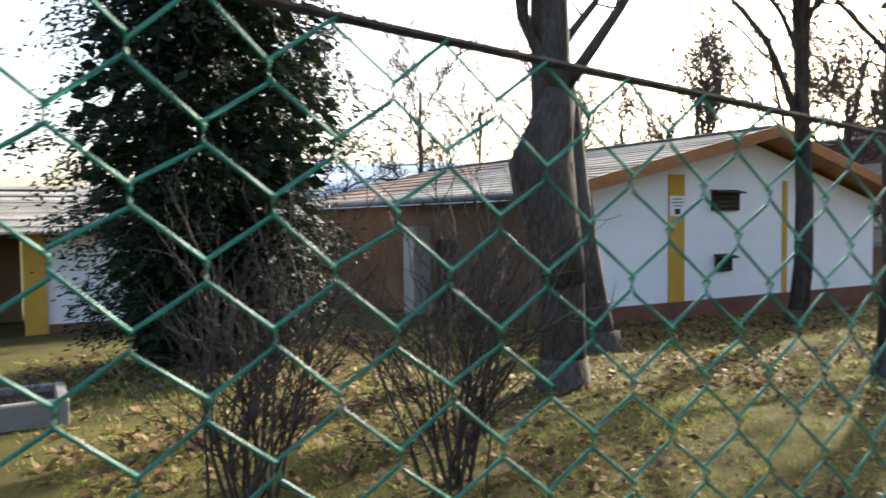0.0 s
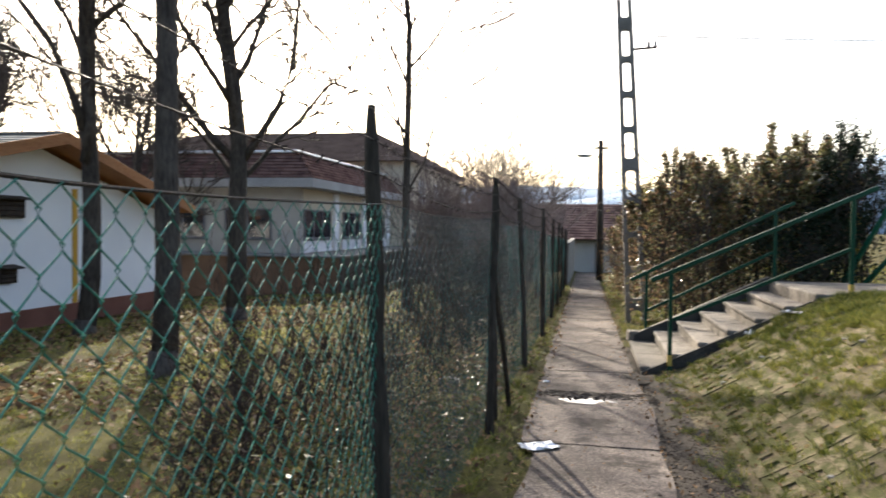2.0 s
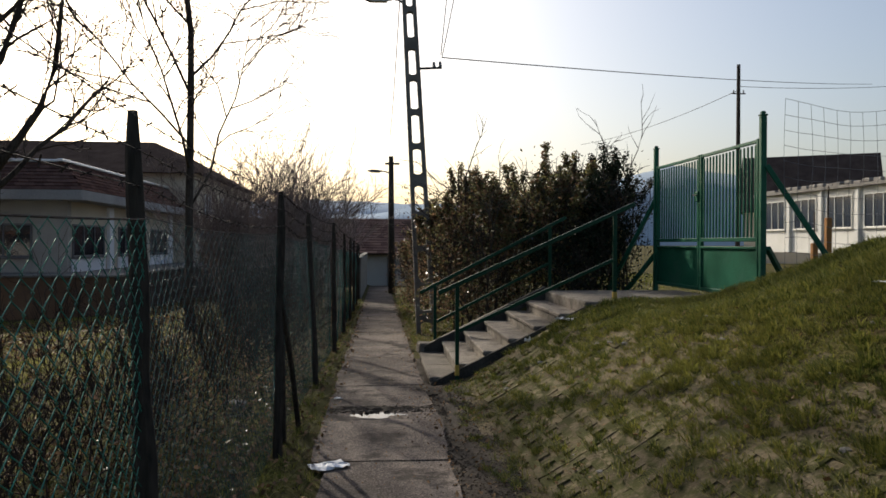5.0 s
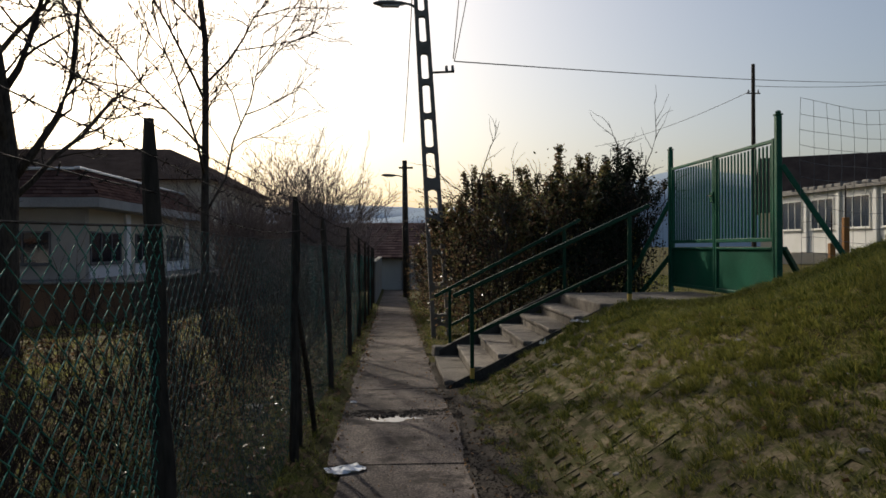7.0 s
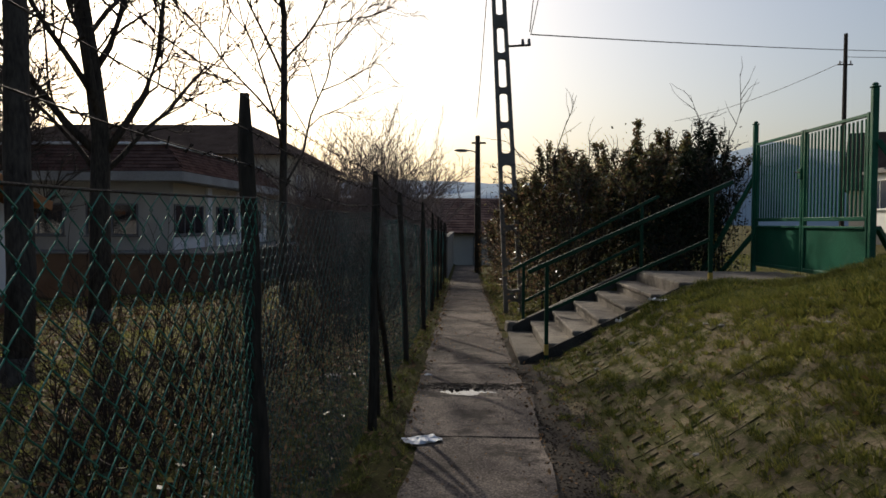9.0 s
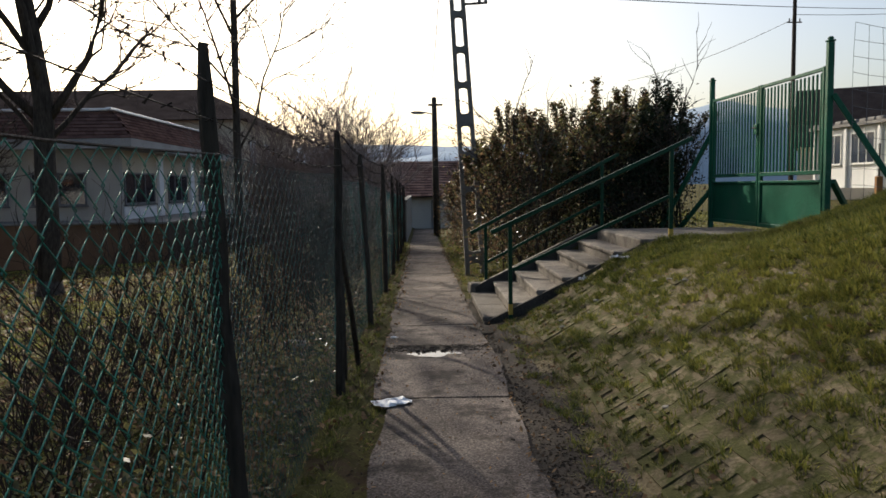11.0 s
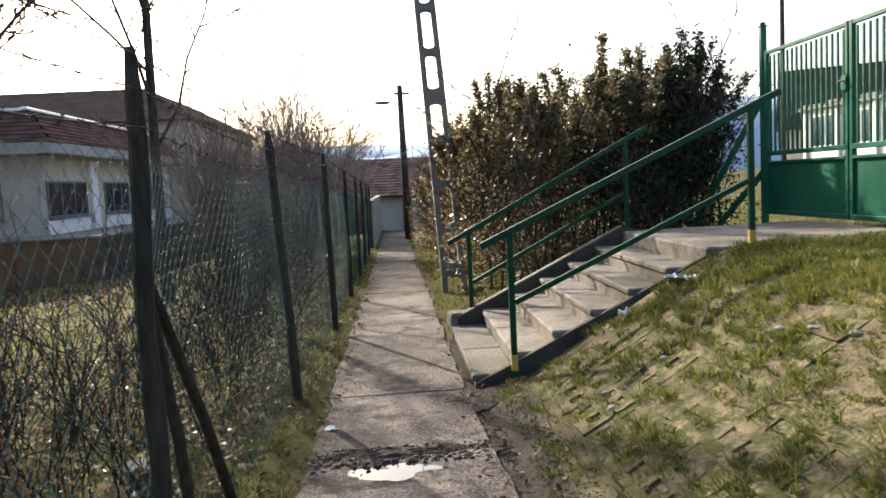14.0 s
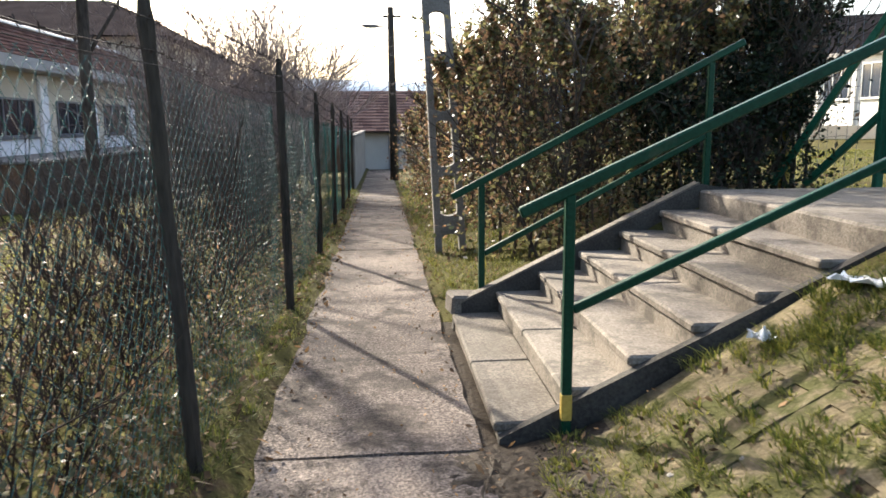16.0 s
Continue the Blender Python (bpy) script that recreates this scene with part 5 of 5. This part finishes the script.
tr = thing("stone_trough", "low grey stone planter with dry weeds", "planter", (-8.0, -0.08, ground_z(-8.0, -0.08) - 0.08))
for dx, dy, w, l in ((0, -0.4, 0.9, 0.1), (0, 0.4, 0.9, 0.1), (-0.4, 0, 0.1, 0.7), (0.4, 0, 0.1, 0.7)):
    part("side", Geo().box((dx, dy, 0.16), (w, l, 0.34), bevel=0.015), M_CONC, tr)
part("soil", Geo().box((0, 0, 0.14), (0.7, 0.7, 0.24)), M_MUD, tr)
shrub(-8.0, -0.08, 0.55, 0.9, 14, 41, "dry weeds in the planter", 2, 0.006, 3, name="dry_weed")


# ---- puddle and mud at the broken joint ----
def puddle(name, cx, cy, rx, ry, z, mat, label, category, seed, dome=0.0):
    g = Geo()
    n, rings = 40, 6
    g.v.append((cx, cy, z + dome))
    for r in range(1, rings + 1):
        for k in range(n):
            w = 2 * math.pi * k / n
            f = r / rings * (1 + 0.35 * noise.noise((math.cos(w) * 1.6, math.sin(w) * 1.6, seed)) + 0.15 * noise.noise((math.cos(w) * 5, math.sin(w) * 5, seed)))
            g.v.append((cx + math.cos(w) * rx * f, cy + math.sin(w) * ry * f, z + dome * (1 - (r / rings) ** 2) * (1 + 1.6 * noise.noise((math.cos(w) * 5 * f, math.sin(w) * 5 * f, seed + 2)))))
    for k in range(n):
        g.f.append([0, 1 + k, 1 + (k + 1) % n])
        for r in range(rings - 1):
            a, b = 1 + r * n, 1 + (r + 1) * n
            g.f.append([a + k, b + k, b + (k + 1) % n, a + (k + 1) % n])
    return tagged(part(name, g, mat), label, category, kind="structure")


puddle("puddle", 0.2, 7.21, 0.36, 0.13, path_z(7.21) - 0.0085, M_WATER, "shallow muddy puddle on the path", "puddle", 3.0)
puddle("mud", 0.25, 7.49, 0.62, 0.12, -0.058, M_MUD, "wet mud along a broken joint", "mud", 8, 0.018)
puddle("mud", 0.72, 8.55, 0.22, 0.26, -0.078, M_MUD, "damp soil at the foot of the steps", "mud", 15, 0.012)


# ---- grass pavers set in the bank ----
def paver_mesh():
    """A square lattice block with four openings."""
    g = Geo()
    c = [-0.195, -0.128, -0.036, 0.036, 0.128, 0.195]
    solid = lambda i, j: 0 <= i < 5 and 0 <= j < 5 and not (i in (1, 3) and j in (1, 3))
    idx = {}
    for z, tag in ((0.0, 0), (-0.07, 1)):
        for j in range(6):
            for i in range(6):
                idx[i, j, tag] = len(g.v)
                g.v.append((c[i] + random.uniform(-0.004, 0.004), c[j] + random.uniform(-0.004, 0.004), z + (random.uniform(-0.004, 0.004) if tag == 0 else 0)))
    for j in range(5):
        for i in range(5):
            if not solid(i, j):
                continue
            g.f.append([idx[i, j, 0], idx[i + 1, j, 0], idx[i + 1, j + 1, 0], idx[i, j + 1, 0]])
            for di, dj, a, b in ((0, -1, (i, j), (i + 1, j)), (1, 0, (i + 1, j), (i + 1, j + 1)), (0, 1, (i + 1, j + 1), (i, j + 1)), (-1, 0, (i, j + 1), (i, j))):
                if not solid(i + di, j + dj):
                    g.f.append([idx[(*a, 0)], idx[(*a, 1)], idx[(*b, 1)], idx[(*b, 0)]])
    return g


def bank_normal(x, y):
    e = 0.25
    return Vector((-(ground_z(x + e, y) - ground_z(x - e, y)) / (2 * e), -(ground_z(x, y + e) - ground_z(x, y - e)) / (2 * e), 1)).normalized()


POCKETS = []


def build_pavers():
    bank = tagged(new("bank_paving"), "concrete grass pavers half buried in the bank", "paving", kind="structure")
    shapes = [paver_mesh().mesh("paver", M_PAVER) for k in range(4)]
    rnd = random.Random(9)
    for i in range(4):
        for j in range(17):
            x, y = 1.42 + 0.335 * i, 2.1 + 0.392 * j
            if rnd.random() < 0.02 * i:
                continue
            n = bank_normal(x, y)
            zx = Vector((1, 0, 0)) - n * n.x
            zx.normalize()
            m = Matrix((zx, n.cross(zx), n)).transposed().to_4x4()
            ob = new("paver", rnd.choice(shapes))
            z = ground_z(x, y) + 0.014 - 0.0055 * i + rnd.uniform(-0.005, 0.004)
            ob.matrix_world = Matrix.Translation((x, y, z)) @ m @ pose(0, 0, 0, rnd.uniform(-1.0, 1.0), rnd.uniform(-1.0, 1.0), rnd.choice((0, 90, 180, 270)) + rnd.uniform(-2, 2))
            ob.parent = bank
            for a in (-0.08, 0.08):
                for b in (-0.08, 0.08):
                    POCKETS.append((x + a * 0.85, y + b))


build_pavers()


# ---- grass blades, weeds and leaves: uncountable ----
def mesh_from(name, verts, faces_flat, sizes, mat):
    me = bpy.data.meshes.new(name)
    me.vertices.add(len(verts))
    me.vertices.foreach_set("co", verts.astype(np.float32).ravel())
    me.loops.add(len(faces_flat))
    me.loops.foreach_set("vertex_index", faces_flat.astype(np.int32))
    me.polygons.add(len(sizes))
    starts = np.concatenate(([0], np.cumsum(sizes)[:-1]))
    me.polygons.foreach_set("loop_start", starts.astype(np.int32))
    me.materials.append(mat)
    me.update(calc_edges=True)
    me.validate()
    return me


def blades(name, spots, per, height, width, spread, mat, label, seed):
    """Tufts of bent, tapering blades on given spots (x, y, scale)."""
    rg = np.random.default_rng(seed)
    base = np.array([(x, y, ground_z(x, y), s) for x, y, s in spots])
    n = len(base) * per
    b = np.repeat(base, per, axis=0)
    ang, out = rg.uniform(0, 2 * np.pi, n), rg.uniform(0.0, 1.0, n)
    root = b[:, :3] + np.stack([np.cos(ang) * out * spread * b[:, 3], np.sin(ang) * out * spread * b[:, 3], np.full(n, -0.01)], 1)
    h = height * b[:, 3] * rg.uniform(0.45, 1.15, n)
    lean = rg.uniform(0.15, 1.7, n)
    d = np.stack([np.cos(ang + rg.normal(0, 0.7, n)) * lean, np.sin(ang + rg.normal(0, 0.7, n)) * lean, np.ones(n)], 1)
    d /= np.linalg.norm(d, axis=1)[:, None]
    side = np.stack([-np.sin(ang), np.cos(ang), np.zeros(n)], 1) * (width * rg.uniform(0.6, 1.3, n))[:, None]
    mid = root + d * (h * 0.55)[:, None]
    tip = mid + (d * np.array([1.5, 1.5, 0.55])) * (h * 0.5)[:, None]
    v = np.stack([root - side, root + side, mid + side * 0.8, mid - side * 0.8, tip], 1).reshape(-1, 3)
    k = np.arange(n) * 5
    quad = np.stack([k, k + 1, k + 2, k + 3], 1)
    tri = np.stack([k + 3, k + 2, k + 4], 1)
    flat = np.concatenate([np.concatenate([quad, tri], 1).ravel()])
    sizes = np.tile([4, 3], n)
    return tagged(new(name, mesh_from(name, v, flat, sizes, mat)), label, "grass", kind="stuff")


def scatter(n, x0, x1, y0, y1, seed, keep=None, size=(0.6, 1.3), power=1.0):
    rnd = random.Random(seed)
    out = []
    for k in range(n):
        x, y = rnd.uniform(x0, x1), y0 + (y1 - y0) * rnd.random() ** power
        if keep and not keep(x, y, rnd.random()):
            continue
        out.append((x, y, rnd.uniform(*size)))
    return out


patch = lambda x, y, s, o: noise.noise((x * s, y * s, o))
on_steps = lambda x, y: 8.85 < y < 11.2 and x > 0.7
bank = lambda x, y, r: not on_steps(x, y) and r < (0.12 + max(0, x - 1.7) * 0.8) + 0.75 * patch(x, y, 3.2, 3)
blades("bank_grass", scatter(19000, 1.9, 5.2, 0.3, 9.4, 1, bank, (0.5, 1.3), power=0.85), 11, 0.036, 0.0036, 0.07, M_GRASS, "short winter grass on the bank", 1)
tuft = lambda x, y, r: not on_steps(x, y) and r < (0.12 + max(0, x - 1.75) * 0.75) + 1.0 * patch(x, y, 4.5, 3)
blades("grass_tufts", scatter(6200, 1.5, 5.2, 0.3, 9.3, 72, tuft, (0.45, 1.6), power=0.85), 72, 0.066, 0.0036, 0.07, M_GRASS, "dense winter grass tufts on the bank", 72)
blades("grass_tufts", [(x, y, random.uniform(0.5, 1.5)) for x, y in POCKETS if random.random() < 0.93], 60, 0.058, 0.0034, 0.064, M_GRASS, "grass tufts growing in the paver openings", 2)
blades("grass_tufts", scatter(420, 0.98, 1.45, 1.5, 8.85, 73, lambda x, y, r: r < 0.25 + 1.2 * patch(x, y, 2.2, 4), (0.5, 1.25)), 60, 0.065, 0.0034, 0.065, M_GRASS, "grass clumps at the foot of the bank", 73)
blades("yard_grass", scatter(5000, 4.8, 16, 2, 30, 3, None, (0.9, 1.8)), 10, 0.08, 0.005, 0.12, M_GRASS, "grass of the yard beyond the gate", 3)
verge = lambda x, y, r: r < 0.75 + 0.5 * patch(x, y, 2.0, 5) - max(0, x + 0.34) * 6
blades("verge_grass", scatter(5200, -1.05, -0.22, -1.0, 26, 4, verge, (0.4, 1.5), 1.2), 15, 0.072, 0.0026, 0.05, M_GRASS, "rough green grass along the fence foot", 4)
blades("verge_grass", scatter(2600, 0.82, 1.9, 11.3, 30, 5, lambda x, y, r: r < 0.7 + 0.5 * patch(x, y, 2, 6), (0.5, 1.4), 1.1), 11, 0.11, 0.0028, 0.05, M_GRASS, "rough green grass beside the path", 5)
blades("verge_grass", scatter(1100, 0.78, 1.5, 1.5, 8.85, 6, lambda x, y, r: x > 0.95 and r < 0.5 + 0.25 * max(0, y - 7) + 1.2 * patch(x, y, 2.5, 8), (0.6, 1.3)), 26, 0.07, 0.0024, 0.045, M_GRASS, "sparse grass in the mud beside the path", 6)
lawn = lambda x, y, r: r < 0.55 + 0.7 * patch(x, y, 0.8, 2)
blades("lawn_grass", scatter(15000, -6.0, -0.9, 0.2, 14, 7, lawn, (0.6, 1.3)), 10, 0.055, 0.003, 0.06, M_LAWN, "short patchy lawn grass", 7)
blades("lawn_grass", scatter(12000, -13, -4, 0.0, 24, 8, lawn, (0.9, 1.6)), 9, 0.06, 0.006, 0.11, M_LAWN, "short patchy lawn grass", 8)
blades("dry_weeds", scatter(500, -1.9, -0.55, 1.5, 22, 9, None, (0.5, 1.5)), 5, 0.42, 0.0022, 0.06, M_DRY, "dry brown weed stalks along the fence", 9)


def leaves(name, spots, size, label, seed, mat):
    rg = np.random.default_rng(seed)
    p = np.array([(x, y, max(ground_z(x, y), path_z(y) + 0.004 if -0.3 < x < 0.75 else -9)) for x, y, s in spots])
    n = len(p)
    a, tilt = rg.uniform(0, 2 * np.pi, n), rg.normal(0, 0.45, n)
    u = np.stack([np.cos(a), np.sin(a), tilt], 1)
    w = np.stack([-np.sin(a), np.cos(a), rg.normal(0, 0.45, n)], 1)
    s = (size * rg.uniform(0.6, 1.4, n))[:, None]
    c = p + np.array([0, 0, 1]) * (0.008 + rg.uniform(0, 0.03, n))[:, None]
    lift = np.array([0, 0, 0.35]) * s
    v = np.stack([c - u * s, c - w * s * 0.55, c + u * s + lift * 0.6, c + w * s * 0.55 + lift], 1).reshape(-1, 3)
    k = np.arange(n) * 4
    flat = np.stack([k, k + 1, k + 2, k, k + 2, k + 3], 1).ravel()
    return tagged(new(name, mesh_from(name, v, flat, np.full(2 * n, 3), mat)), label, "leaves", kind="stuff")


leaf_zone = lambda x, y, r: r < 0.45 + 0.9 * patch(x, y, 0.5, 11)
leaves("fallen_leaves", scatter(17000, -7.0, -0.6, 0.3, 15, 21, leaf_zone), 0.032, "brown fallen leaves scattered on the lawn", 21, M_LEAF)
leaves("fallen_leaves", scatter(15000, -13, -5, 0.0, 22, 22, leaf_zone), 0.05, "brown fallen leaves scattered on the lawn", 22, M_LEAF)
leaves("fallen_leaves", scatter(2600, 0.66, 1.5, 2.5, 24, 23, lambda x, y, r: not on_steps(x, y)), 0.016, "dead leaves in the mud beside the path", 23, M_LEAF)
leaves("fallen_leaves", scatter(3200, -0.95, -0.15, 1, 24, 24, lambda x, y, r: r < 0.9 - max(0, x + 0.4) * 2.5), 0.022, "dead leaves along the fence foot", 24, M_LEAF)
leaves("path_debris", scatter(3200, -0.3, 0.75, 1.5, 26, 26, lambda x, y, r: r < 0.16 + 1.6 * abs(x - 0.22)), 0.010, "dark leaf crumbs and dirt on the path", 26, M_LEAF)
leaves("fallen_leaves", scatter(700, 1.4, 4.4, 1, 8.8, 25), 0.018, "dead leaves in the grass of the bank", 25, M_LEAF)


def hanging_leaves(name, n, x0, x1, y0, y1, top, size, label, seed, mat):
    """Small leaves caught and growing among the brambles."""
    rg = np.random.default_rng(seed)
    x, y = rg.uniform(x0, x1, n), y0 + (y1 - y0) * rg.random(n)
    clump = np.array([noise.noise((a * 1.4, b * 1.4, seed)) for a, b in zip(x, y)])
    h = np.clip(0.55 + 0.9 * clump, 0.1, 1.3) * top * rg.random(n) ** 1.3
    z = np.array([ground_z(a, b) for a, b in zip(x, y)]) + h
    c = np.stack([x, y, z], 1)
    u, w = rg.normal(0, 1, (n, 3)), rg.normal(0, 1, (n, 3))
    u /= np.linalg.norm(u, axis=1)[:, None]
    w = np.cross(u, w)
    w /= np.linalg.norm(w, axis=1)[:, None]
    s = (size * rg.uniform(0.6, 1.4, n))[:, None]
    v = np.stack([c - u * s, c - w * s * 0.5, c + u * s, c + w * s * 0.5], 1).reshape(-1, 3)
    return tagged(new(name, mesh_from(name, v, np.arange(4 * n), np.full(n, 4), mat)), label, "leaves", kind="stuff")


hanging_leaves("bramble_leaves", 17000, -2.2, -0.6, 2.6, 18, 0.7, 0.02, "dark green bramble leaves along the fence", 41, M_HEDGE)
hanging_leaves("bramble_leaves", 7000, -2.2, -0.6, 2.6, 18, 0.85, 0.019, "withered brown bramble leaves along the fence", 42, M_HEDGEBROWN)
blades("weed_grass", scatter(3000, -2.2, -0.55, 1.0, 14, 43, lambda x, y, r: r < 0.35 + 0.8 * patch(x, y, 1.2, 9), (0.6, 1.6)), 12, 0.08, 0.003, 0.06, M_GRASS, "green weeds under the brambles", 43)
stick = Geo().tube([(2.02, 7.62, ground_z(2.02, 7.62) + 0.05), (2.12, 7.75, ground_z(2.12, 7.75) + 0.07), (2.25, 7.98, ground_z(2.25, 7.98) + 0.05)], [0.006, 0.006, 0.004], 6)
tagged(part("stick", stick, M_DRY), "dry broken stick lying on the bank", "stick")
